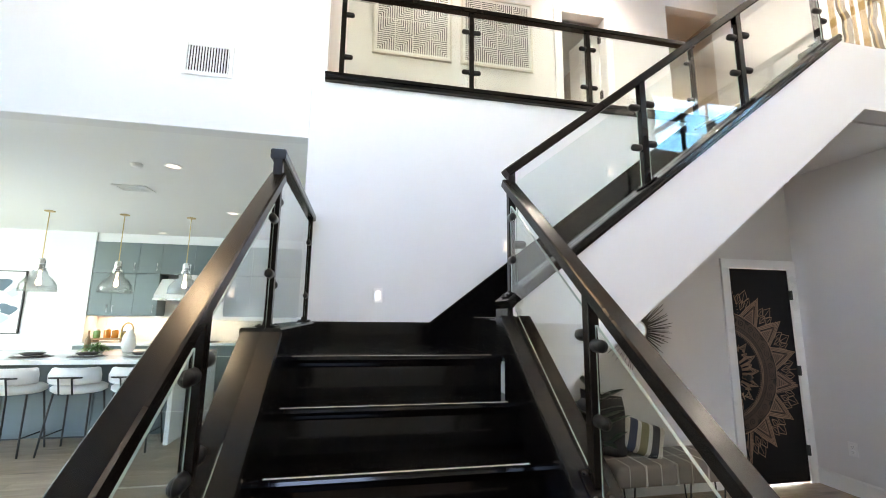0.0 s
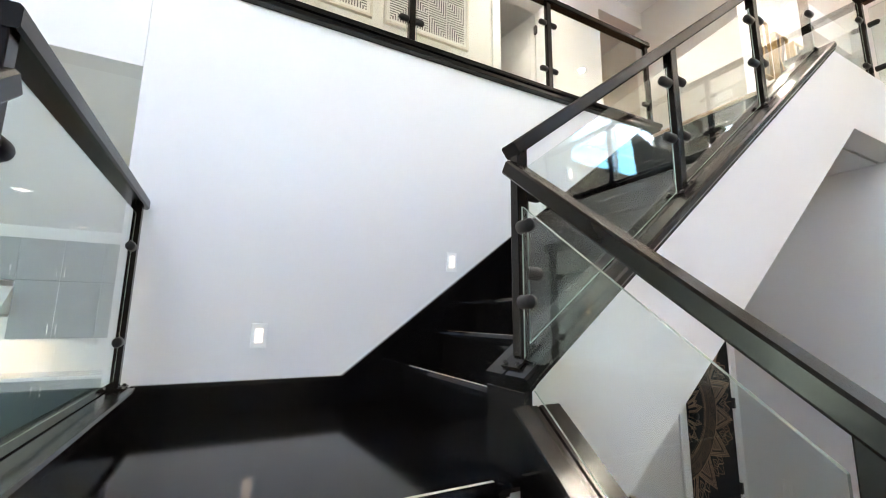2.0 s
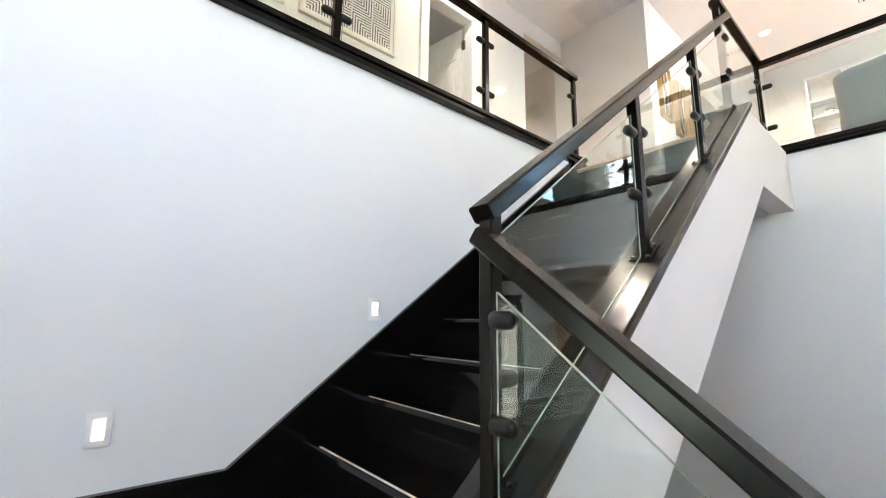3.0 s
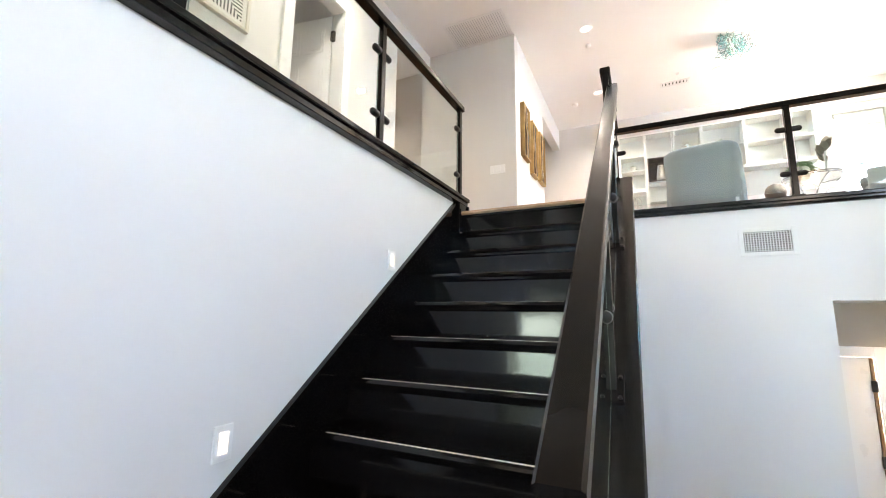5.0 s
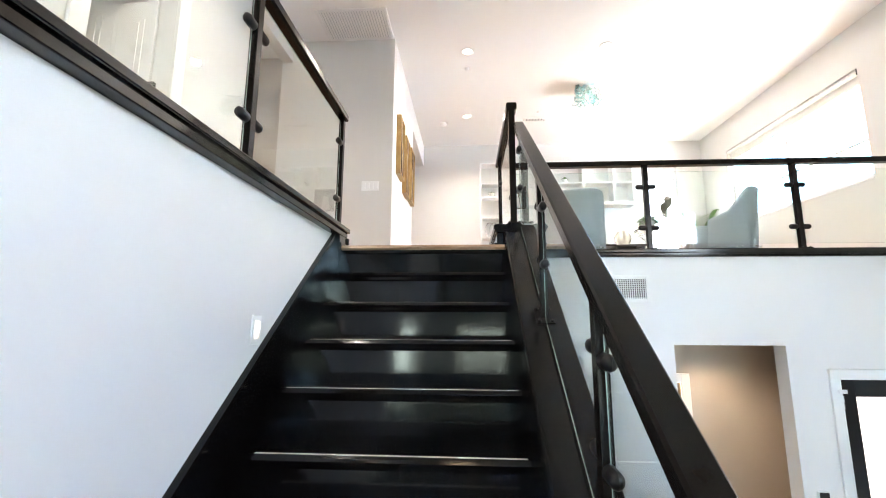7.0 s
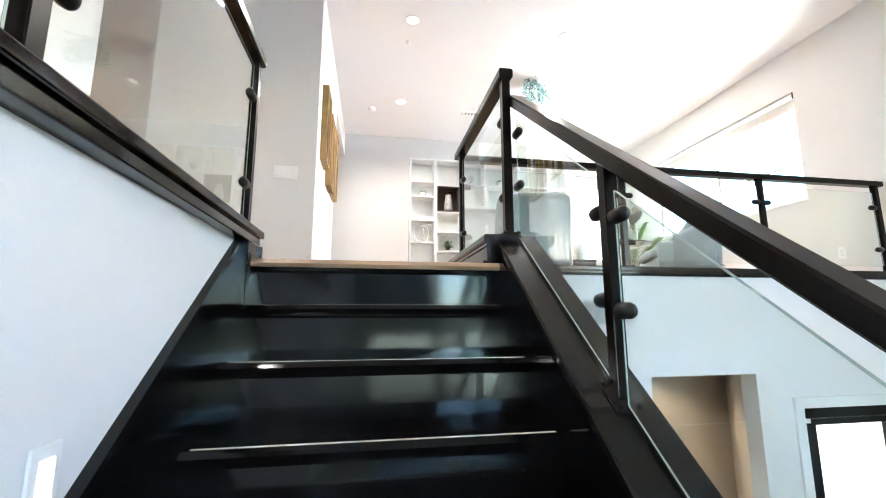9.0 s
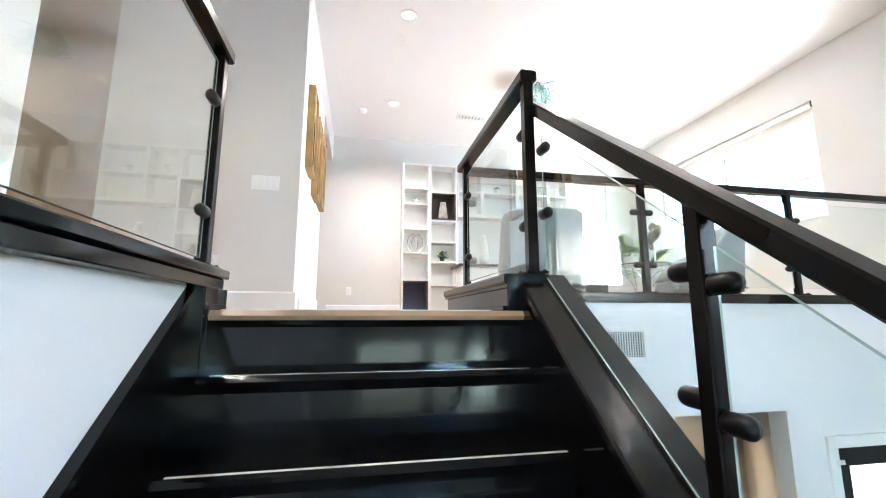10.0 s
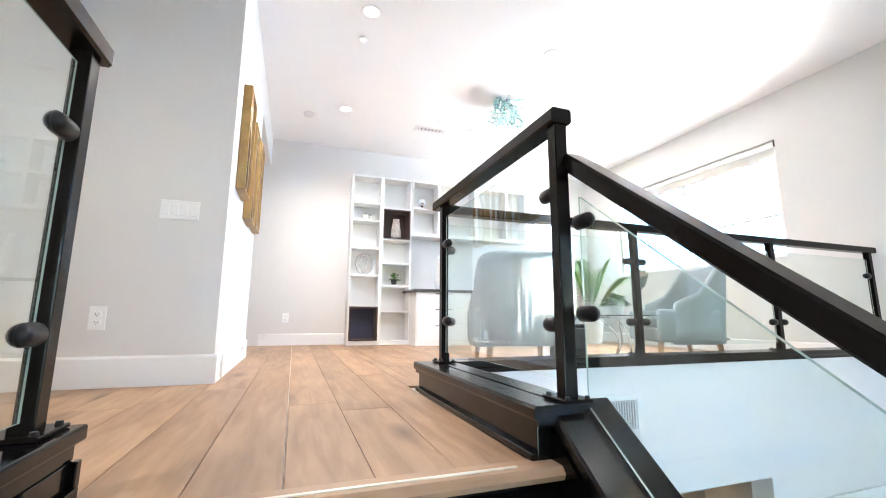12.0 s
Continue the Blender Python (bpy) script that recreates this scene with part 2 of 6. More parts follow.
for a, b in ((clear.outputs[0], both.inputs[1]), (shine.outputs[0], both.inputs[2]), (both.outputs[0], dn.nodes["Material Output"].inputs["Surface"])):
    dn.links.new(a, b)
CLEAR = glass("clear_glass", (0.98, 0.99, 0.99))
TEALGLASS = glass("teal_glass", (0.45, 0.85, 0.85), 0.02)
# blue of the sky put into the glass colour, for bluer reflections on the stair
SKYTINTGLASS = glass("sky_colour_in_window_glass", (0.60, 0.82, 1.0))

# ---- structure ----
# ground floor slab and boards
solid("floor_ground_slab", box(-6.6, 9.4, -5.0, 5.6, -0.2, -0.012), GREYOAK, "concrete slab under the oak boards", "floor")


def boards(name, x0, x1, y0, y1, z, width, mat, label, as_parts=True, seed=3):
    rnd = random.Random(seed)
    holder = thing(name, (0, 0, z), label, "floor", kind="structure")
    bm = None if as_parts else bmesh.new()
    y = y0
    while y < y1 - 0.01:
        w = min(width, y1 - y)
        x = x0 - rnd.random() * 1.2
        while x < x1:
            n = x + 1.5 + rnd.random() * 0.8
            a, b = max(x, x0), min(n, x1)
            if b - a > 0.02:
                own = box(a + 0.0011, b - 0.0011, y + 0.0013, y + w - 0.0013, z - 0.012, z + rnd.random() * 0.0005)
                if as_parts:
                    part("plank", own, mat, holder)
                else:
                    join(bm, own)
            x = n
        y += width
    if bm is not None:
        tagged(part("planks", bm, mat, holder), kind="stuff")
    return holder


# rear wall of the stair, its header over the kitchen and the wall under the stair
w = prism([(1.09, 0), (2.3, 0), (2.3, 0.9), (4.75, 2.8), (5.69, 2.8), (5.69, 2.99), (4.70, 2.99), (4.70, 3.31), (1.09, 3.31)], "y", 0, 0.14)
solid("wall_stair", w, WHITE, "tall white painted wall behind the stair", "wall")
wl = box(-6.6, 1.088, 0, 0.14, 2.82, CEIL)
box(1.088, 1.2, 0, 0.14, 3.312, CEIL, bm=wl)
solid("wall_stair_left", wl, WHITE, "white painted wall above the kitchen opening", "wall")
solid("wall_stair_end", box(1.087, 1.2, 0.14, 1.1, F2, CEIL), GREIGE, "short end wall of the upper hall", "wall")
solid("wall_under_stair", box(2.3, 4.93, 0.06, 0.2, 0, 2.9), GREIGE, "grey wall under the stair", "wall")
u = box(5.672, 5.69, 0.06, 0.2, 0, 2.9)
box(4.93, 5.672, 0.06, 0.2, 1.925, 2.9, bm=u)
solid("wall_under_stair_door", u, GREIGE, "grey wall round the closet door", "wall")
solid("soffit_under_stair", prism([(2.3, 0.868), (4.80, 2.845), (5.69, 2.845), (5.69, 2.86), (4.79, 2.86), (2.3, 0.883)], "y", -1.075, 0.06), WHITE, "white sloping soffit under the stair", "ceiling")
# wall that carries the loft edge, with the hall opening and the front door
LX = 5.69
lw = box(LX, LX + 0.14, -2.525, -1.2, 0, F2 + 0.07)
box(LX, LX + 0.14, -1.2, 0.2, 0, 2.995, bm=lw)
box(LX, LX + 0.14, -3.40, -2.525, 2.583, F2 + 0.07, bm=lw)
box(LX, LX + 0.14, -3.77, -3.40, 0, F2 + 0.07, bm=lw)
box(LX, LX + 0.14, -4.70, -3.77, 2.325, F2 + 0.07, bm=lw)
box(LX, LX + 0.14, -4.9, -4.70, 0, F2 + 0.07, bm=lw)
solid("wall_loft_edge", lw, WHITE, "white wall below the loft railing", "wall")
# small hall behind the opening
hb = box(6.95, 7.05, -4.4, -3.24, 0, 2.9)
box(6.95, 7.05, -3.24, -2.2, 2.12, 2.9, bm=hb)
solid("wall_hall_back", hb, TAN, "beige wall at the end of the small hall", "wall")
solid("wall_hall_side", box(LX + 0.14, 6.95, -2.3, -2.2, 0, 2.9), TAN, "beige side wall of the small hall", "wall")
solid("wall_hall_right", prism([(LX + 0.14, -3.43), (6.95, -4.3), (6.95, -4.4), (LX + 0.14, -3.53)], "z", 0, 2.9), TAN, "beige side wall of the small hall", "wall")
solid("ceiling_hall", box(LX + 0.14, 6.95, -4.4, -2.2, 2.60, 2.7), CEILING, "white ceiling of the small hall", "ceiling")
hd = box(6.93, 6.949, -3.24, -3.15, 0, 2.2, 0.003)
box(6.93, 6.949, -3.15, -2.35, 2.11, 2.2, 0.003, bm=hd)
solid("trim", hd, TRIM, "white casing of the hall doorway", "door casing")
solid("wall_closet_back", box(8.3, 8.4, -3.6, -2.0, 0, 2.9), GREIGE, "grey wall of the room behind the hall doorway", "wall")
# south wall with the loft window
WX0, WX1, WZ0, WZ1 = 6.30, 8.52, 4.20, 5.37
SY = -4.88
# span of an added, unseen opening that lets daylight onto the stair wall
FX0, FX1 = 0.2, 1.8
sw = box(-6.6, FX0, SY - 0.16, SY, 0, CEIL)
box(FX0, FX1, SY - 0.16, SY, 0, 3.6, bm=sw)
box(FX0, FX1, SY - 0.16, SY, 4.8, CEIL, bm=sw)
box(FX1, WX0, SY - 0.16, SY, 0, CEIL, bm=sw)
box(WX1, 9.36, SY - 0.16, SY, 0, CEIL, bm=sw)
box(WX0, WX1, SY - 0.16, SY, 0, WZ0, bm=sw)
box(WX0, WX1, SY - 0.16, SY, WZ1, CEIL, bm=sw)
solid("wall_south", sw, GREIGE, "pale grey wall with a wide window in the loft", "wall")
# west wall with tall windows in two rows
ww = bmesh.new()
WY = ((-4.4, -2.6), (-2.4, -0.5), (0.8, 2.5))
box(-6.6, -6.44, SY, 5.5, 0, 0.4, bm=ww)
box(-6.6, -6.44, SY, 5.5, 2.5, 3.1, bm=ww)
box(-6.6, -6.44, SY, 0.14, 5.1, CEIL, bm=ww)
for z0, z1, edges in ((0.4, 2.5, (SY, -4.4, -2.6, -2.4, -0.5, 0.8, 2.5, 5.5)), (3.1, 5.1, (SY, -4.4, -2.6, 0.14))):
    for a, b in zip(edges[::2], edges[1::2]):
        box(-6.6, -6.44, a, b, z0, z1, bm=ww)
solid("wall_west", ww, WHITE, "white wall with tall windows", "wall")
solid("wall_kitchen_back", box(-6.6, 2.6, 5.35, 5.5, 0, 2.82), WHITE, "white kitchen wall", "wall")
solid("wall_kitchen_painting", box(-6.44, -3.20, 5.0, 5.12, 0, 2.82), WHITE, "white wall that carries the abstract painting", "wall")
solid("wall_kitchen_return", box(-3.20, -3.05, 5.0, 5.35, 0, 2.82), WHITE, "white wall end beside the kitchen cabinets", "wall")
solid("wall_kitchen_east", box(2.45, 2.6, 0.2, 5.35, 0, 2.82), WHITE, "white kitchen wall", "wall")
solid("ceiling_kitchen", box(-6.6, 2.6, 0.14, 5.5, 2.82, 2.95), CEILING, "flat white kitchen ceiling", "ceiling")
solid("ceiling_main", box(-6.6, 9.4, -5.04, 4.2, CEIL, CEIL + 0.15), CEILING, "flat white ceiling over foyer, hall and loft", "ceiling")
# upper floor slab, hall and loft walls
sl = box(1.2, 5.83, 0.141, 4.2, 3.0, F2 - 0.012)
box(4.64, 5.83, -1.03, 0.14, 3.0, F2 - 0.012, bm=sl)
box(5.83, 9.36, SY, 4.2, 3.0, F2 - 0.012, bm=sl)
solid("floor_upper_slab", sl, CEILING, "floor slab of the upper storey", "floor")
PY = 1.1
pw = box(1.087, 3.87, PY, PY + 0.12, F2, CEIL)
box(4.47, 5.40, PY, PY + 0.12, F2, CEIL, bm=pw)
box(3.87, 4.47, PY, PY + 0.12, 5.25, CEIL, bm=pw)
box(5.40, 6.24, PY, PY + 0.12, 5.6, CEIL, bm=pw)
solid("wall_upper_hall", pw, GREIGE, "pale greige wall of the upper hall", "wall")
CX = 6.225
BX0 = 9.199
solid("wall_column", box(CX, CX + 0.14, -0.05, PY + 0.12, F2, CEIL), GREIGE, "pale grey wall end facing the stair head", "wall")
gw = box(CX + 0.14, 7.75, -0.05, 0.08, F2, CEIL)
box(7.75, BX0, -0.05, 0.08, 5.48, CEIL, bm=gw)
solid("wall_gallery", gw, WHITE, "white wall that carries the golden wall art", "wall")
BX = 9.2
EY0, EY1, EZ0 = -4.45, -3.89, 3.9
bw = box(BX, BX + 0.16, EY1, 4.2, F2, CEIL)
box(BX, BX + 0.16, SY, EY0, F2, CEIL, bm=bw)
box(BX, BX + 0.16, EY0, EY1, F2, EZ0, bm=bw)
box(BX, BX + 0.16, EY0, EY1, WZ1, CEIL, bm=bw)
solid("wall_loft_back", bw, GREIGE, "pale grey rear wall of the loft", "wall")
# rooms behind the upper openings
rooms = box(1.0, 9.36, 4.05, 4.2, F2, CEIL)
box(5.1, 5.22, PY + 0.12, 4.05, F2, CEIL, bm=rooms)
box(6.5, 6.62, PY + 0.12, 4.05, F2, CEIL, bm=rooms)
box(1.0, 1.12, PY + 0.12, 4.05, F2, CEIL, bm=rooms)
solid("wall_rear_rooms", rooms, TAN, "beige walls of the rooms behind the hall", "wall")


def baseboard(x0, x1, y0, y1, z, h=0.14, face="-y"):
    """A skirting board; its top is chamfered on the face's side."""
    t = 0.016
    if face in ("-y", "+y"):
        y = y0
        s = -1 if face == "-y" else 1
        bm = prism([(y, z), (y + s * t, z), (y + s * t, z + h - 0.012), (y + s * 0.006, z + h), (y, z + h)], "x", x0, x1)
    else:
        x = x0
        s = -1 if face == "-x" else 1
        bm = prism([(x, z), (x + s * t, z), (x + s * t, z + h - 0.012), (x + s * 0.006, z + h), (x, z + h)], "y", y0, y1)
    return solid("baseboard", bm, TRIM, "white painted baseboard", "baseboard")


baseboard(CX, CX, -0.066, PY, F2, 0.15, "-x")
baseboard(CX, 7.75, -0.05, 0, F2, 0.15)
baseboard(BX, BX, -1.055, -0.05, F2, 0.14, "-x")
baseboard(6.0, BX, SY, 0, F2, 0.14, "+y")
baseboard(1.2, 3.76, PY, 0, F2, 0.14)
baseboard(4.6, 5.4, PY, 0, F2, 0.14)
baseboard(2.6, 4.85, 0.06, 0, 0, 0.13)
baseboard(LX, LX, -2.525, 0.06, 0, 0.13, "-x")
baseboard(LX, LX, -3.69, -3.40, 0, 0.13, "-x")


def casing(name, x0, x1, z0, z1, y, w=0.085, label="white door casing"):
    """Three boards round an opening in a wall that faces -y; the opening is x0..x1, z0..z1."""
    bm = box(x0 - w, x0, y - 0.02, y + 0.0, z0, z1, 0.003)
    box(x1, x1 + w, y - 0.02, y, z0, z1, 0.003, bm=bm)
    box(x0 - w, x1 + w, y - 0.022, y, z1, z1 + w, 0.003, bm=bm)
    return solid("trim", bm, TRIM, label, "door casing")


casing("closet", 4.93, 5.60, 0, 1.925, 0.06, 0.085)
casing("upper", 3.87, 4.47, F2, 5.25, PY, 0.1)

# ---- stair ----
stair = thing("staircase", (1.75, -2.6, 0), "glossy black lacquered staircase with pale nosing strips", "staircase", kind="structure")


def flight_step(i, lower):
    """Tread, riser and nosing strip i of a flight; the tread stands at the top of riser i (from 1)."""
    if lower:
        z, y = RISE * i, -1.205 - RUN * (7 - i)
        x0, x1 = 1.215, 2.25
        back = y + RUN + 0.02
        t = prism([(y - 0.012, z - 0.006), (y - 0.018, z - 0.016), (y - 0.012, z - 0.028), (back, z - 0.028), (back, z), (y - 0.006, z)], "x", x0, x1)
        r = box(x0, x1, y + 0.012, y + 0.03, z - RISE, z - 0.028)
        c = prism([(y + 0.012, z - 0.028), (y - 0.003, z - 0.028), (y + 0.001, z - 0.042), (y + 0.012, z - 0.05)], "x", x0, x1)
        s = box(1.247, 2.2, y, y + 0.012, z - 0.002, z + 0.0006)
    else:
        z, x = LAND + RISE * i, 2.41 + RUN * (i - 1)
        y0, y1 = -1.06, -0.018
        back = x + RUN + 0.02
        t = prism([(x - 0.012, z - 0.006), (x - 0.018, z - 0.016), (x - 0.012, z - 0.028), (back, z - 0.028), (back, z), (x - 0.006, z)], "y", y0, y1)
        r = box(x + 0.012, x + 0.03, y0, y1, z - RISE, z - 0.028)
        c = prism([(x + 0.012, z - 0.028), (x - 0.003, z - 0.028), (x + 0.001, z - 0.042), (x + 0.012, z - 0.05)], "y", y0, y1)
        s = box(x, x + 0.012, -1.036, -0.104, z - 0.002, z + 0.0006)
    return t, r, c, s


for i in range(1, 7):
    t, r, c, s = flight_step(i, True)
    part("tread", t, LACQUER, stair)
    join(r, c)
    part("riser", r, LACQUER, stair)
    part("nosing_strip", s, STRIP, stair, "pale inlaid nosing strip")
for i in range(1, 11):
    t, r, c, s = flight_step(i, False)
    part("tread", t, LACQUER, stair)
    join(r, c)
    part("riser", r, LACQUER, stair)
    part("nosing_strip", s, STRIP, stair, "pale inlaid nosing strip")
# landing
ly = -1.205
part("landing", prism([(ly - 0.012, LAND - 0.006), (ly - 0.018, LAND - 0.016), (ly - 0.012, LAND - 0.03), (-0.018, LAND - 0.03), (-0.018, LAND), (ly - 0.006, LAND)], "x", 1.215, 2.44), LACQUER, stair)
rl = box(1.215, 2.25, ly + 0.012, ly + 0.03, LAND - RISE, LAND - 0.03)
prism([(ly + 0.012, LAND - 0.03), (ly - 0.003, LAND - 0.03), (ly + 0.001, LAND - 0.044), (ly + 0.012, LAND - 0.052)], "x", 1.215, 2.25, bm=rl)
part("riser", rl, LACQUER, stair)
part("nosing_strip", box(1.247, 2.2, ly, ly + 0.012, LAND - 0.002, LAND + 0.0006), STRIP, stair, "pale inlaid nosing strip")
# top riser and oak nosing of the upper floor
TX = 4.60
rt = box(TX + 0.012, TX + 0.03, -1.06, -0.018, F2 - RISE, F2 - 0.03)
prism([(TX + 0.012, F2 - 0.03), (TX - 0.003, F2 - 0.03), (TX + 0.001, F2 - 0.044), (TX + 0.012, F2 - 0.052)], "y", -1.06, -0.018, bm=rt)
part("riser", rt, LACQUER, stair)
part("floor_nosing", prism([(TX - 0.012, F2 - 0.006), (TX - 0.02, F2 - 0.016), (TX - 0.012, F2 - 0.03), (4.659, F2 - 0.03), (4.659, F2 + 0.001), (TX - 0.006, F2 + 0.001)], "y", -1.06, -0.018), OAKNOSE, stair, "rounded pale oak edge board")
part("nosing_strip", box(TX + 0.012, TX + 0.022, -0.95, -0.083, F2 + 0.0005, F2 + 0.004, 0.001), STRIP, stair, "pale inlaid nosing strip")
# skirt board on the wall, level along the landing and rising with the flight
SK = 0.771
sk = prism([(1.2, LAND - 0.02), (1.2, 1.388), (2.08, 1.388), (4.66, 1.388 + SK * 2.58), (4.66, 3.0), (2.41, LAND - 0.05), (2.3, LAND - 0.05)], "y", -0.018, 0)
part("wall_skirt", sk, LACQUER, stair, "black skirt board on the wall")
mould = prism([(1.2, 1.376), (1.2, 1.396), (2.078, 1.396), (4.66, 1.396 + SK * 2.582), (4.66, 1.376 + SK * 2.578), (2.082, 1.376)], "y", -0.026, -0.0)
part("skirt_moulding", mould, CAPWOOD, stair)
# inner stringers (black) and outer curbs (white)


def capz(x):
    return 2.23 + 0.771 * (x - 3.17)


def capy(y):
    return 0.891 + 0.78 * (y + 1.98)


part("stringer", prism([(2.30, LAND - 0.05), (2.30, capz(2.30) - 0.05), (4.66, capz(4.66) - 0.05), (4.66, 2.9), (2.44, LAND - 0.03)], "y", -1.092, -1.06), LACQUER, stair)
solid("stair_curb", prism([(2.30, 0.868), (2.30, capz(2.30) - 0.05), (4.655, capz(4.655) - 0.05), (5.689, capz(4.655) - 0.05), (5.689, 2.849), (4.797, 2.849)], "y", -1.245, -1.093), WHITE, "white side of the upper stair flight", "wall")
for x0, x1, face in ((1.075, 1.20, 1.215), (2.265, 2.365, 2.25)):
    if x0 < 2:
        top = [(-2.86, 0), (-2.86, capy(-2.86) + 0.02), (-1.41, capy(-1.41) + 0.02), (-1.36, 1.36), (0.0, 1.36), (0.0, 0)]
    else:
        top = [(-2.86, 0), (-2.86, capy(-2.86) - 0.03), (-1.25, capy(-1.25) - 0.03), (-1.25, 0)]
    solid("stair_curb", prism(top, "x", x0, x1), WHITE, "white side of the lower stair flight", "wall")
    inner = [(p[0], p[1]) for p in top]
    part("stringer", prism(inner, "x", min(face, x1 if x0 < 2 else x0), max(face, x1 if x0 < 2 else x0)), LACQUER, stair)
# closed underside of the landing
solid("landing_support", box(1.20, 2.305, -1.19, 0, 0, LAND - 0.035), WHITE, "white box under the stair landing", "wall")

CAPW = 0.085
CAP = [(-0.95, -0.036), (-0.88, -0.036), (-0.88, -0.05), (0.88, -0.05), (0.88, -0.036), (0.95, -0.036), (1.0, -0.028), (1.0, -0.008), (0.94, 0), (0.06, 0), (0.06, -0.006), (-0.06, -0.006), (-0.06, 0), (-0.94, 0), (-1.0, -0.008), (-1.0, -0.028)]
CAP = [(u * CAPW, v) for u, v in CAP]
RX, RXL, RY = 2.312, 1.15, -1.172
part("cap", beam((2.262, RY + 0.008, capz(2.262)), (4.655, RY + 0.008, capz(4.655)), [(u * 1.18, v) for u, v in CAP]), CAPWOOD, stair, "dark lacquered cap board with a groove")
part("cap", beam((RX, -2.88, capy(-2.88)), (RX, -1.256, capy(-1.256)), CAP), CAPWOOD, stair, "dark lacquered cap board with a groove")
part("cap", beam((RXL, -2.88, capy(-2.88) + 0.05), (RXL, -1.42, capy(-1.42) + 0.05), CAP), CAPWOOD, stair, "dark lacquered cap board with a groove")
part("cap", beam((RXL - 0.008, -1.40, 1.393), (RXL - 0.008, -0.002, 1.393), CAP), CAPWOOD, stair, "dark lacquered cap board with a groove")
# dark end of the upper flight's curb
part("curb_end", box(2.27, 2.30, -1.248, -1.061, LAND - 0.0, capz(2.27) - 0.045, 0.003), CAPWOOD, stair, "dark board that ends the curb")
# level plinth of the loft railing and its return along the loft edge
CZ = capz(4.655)
pl = box(4.64, 5.689, -1.165, -1.022, F2 - 0.1, CZ - 0.05, 0.003)
box(4.64, 5.689, -1.022, -1.004, F2, F2 + 0.02, 0.004, bm=pl)
part("plinth", pl, CAPWOOD, stair, "dark boxed plinth beside the stair head")
part("cap", beam((4.62, -1.095, CZ - 0.001), (5.72, -1.095, CZ - 0.001), [(u * 1.08, v) for u, v in CAP]), CAPWOOD, stair, "dark lacquered cap board with a groove")
lp = box(LX - 0.02, LX + 0.16, SY, -1.20, F2 + 0.072, CZ - 0.045, 0.004)
part("plinth", lp, CAPWOOD, stair, "dark boxed plinth along the loft edge")
part("cap", beam((LX + 0.02, -1.19, CZ + 0.0), (LX + 0.015, SY + 0.002, CZ + 0.0), CAP), CAPWOOD, stair, "dark lacquered cap board with a groove")
# ledge of the upper hall with its end panel at the stair head
HZ = 3.375
lg = box(1.19, 4.755, -0.06, 0.16, HZ - 0.03, HZ, 0.005)
box(1.19, 4.745, -0.046, 0.15, HZ - 0.065, HZ - 0.03, 0.004, bm=lg)
part("ledge", lg, LACQUER, stair, "black ledge along the upper hall")
ep = box(4.58, 4.745, -0.046, 0.15, F2 - 0.2, HZ - 0.065, 0.003)
box(4.58, 4.75, -0.058, -0.046, F2 - 0.1, F2 + 0.02, 0.002, bm=ep)
box(4.73, 4.75, -0.058, -0.046, F2 + 0.02, HZ - 0.065, 0.002, bm=ep)
part("end_panel", ep, LACQUER, stair, "black panelled end of the ledge")


# ---- railings ----
def clamp_bm(at, d, r=0.022, length=0.068):
    """A rounded glass clamp that reaches from at along d, slit for the pane."""
    d = Vector(d).normalized()
    prof = [(0, 0), (r * 0.8, 0), (r, 0.004), (r, length - r * 0.9)]
    prof += [(r * math.cos(a), length - r * 0.9 + r * 0.9 * math.sin(a)) for a in (0.4, 0.8, 1.2)] + [(0, length)]
    m = Matrix.Translation(at) @ d.to_track_quat("Z", "Y").to_matrix().to_4x4()
    return lathe(prof, m, 14)


def post(parent, x, y, z0, z1, plate=True, w=0.04, lean=None):
    p = part("post", box(x - w / 2, x + w / 2, y - w / 2, y + w / 2, z0, z1, 0.003), IRON, parent)
    if plate:
        d = Vector(lean or (1, 0, 0)).normalized()
        c = Vector((x, y, z0))
        side = d.cross(Vector((0, 0, 1))).normalized()
        up = side.cross(d)
        part("base_plate", beam(c - d * 0.055, c + d * 0.055, rect(0.085, 0.001, 0.009, 0.002)), IRON, p)
        for u in (-0.042, 0.042):
            for v in (-0.03, 0.03):
                q = c + d * u + side * v + up * 0.009
                part("bolt", tube(q, q + up * 0.007, 0.0075, 0.006, 8), RUBBER, p)
    return p


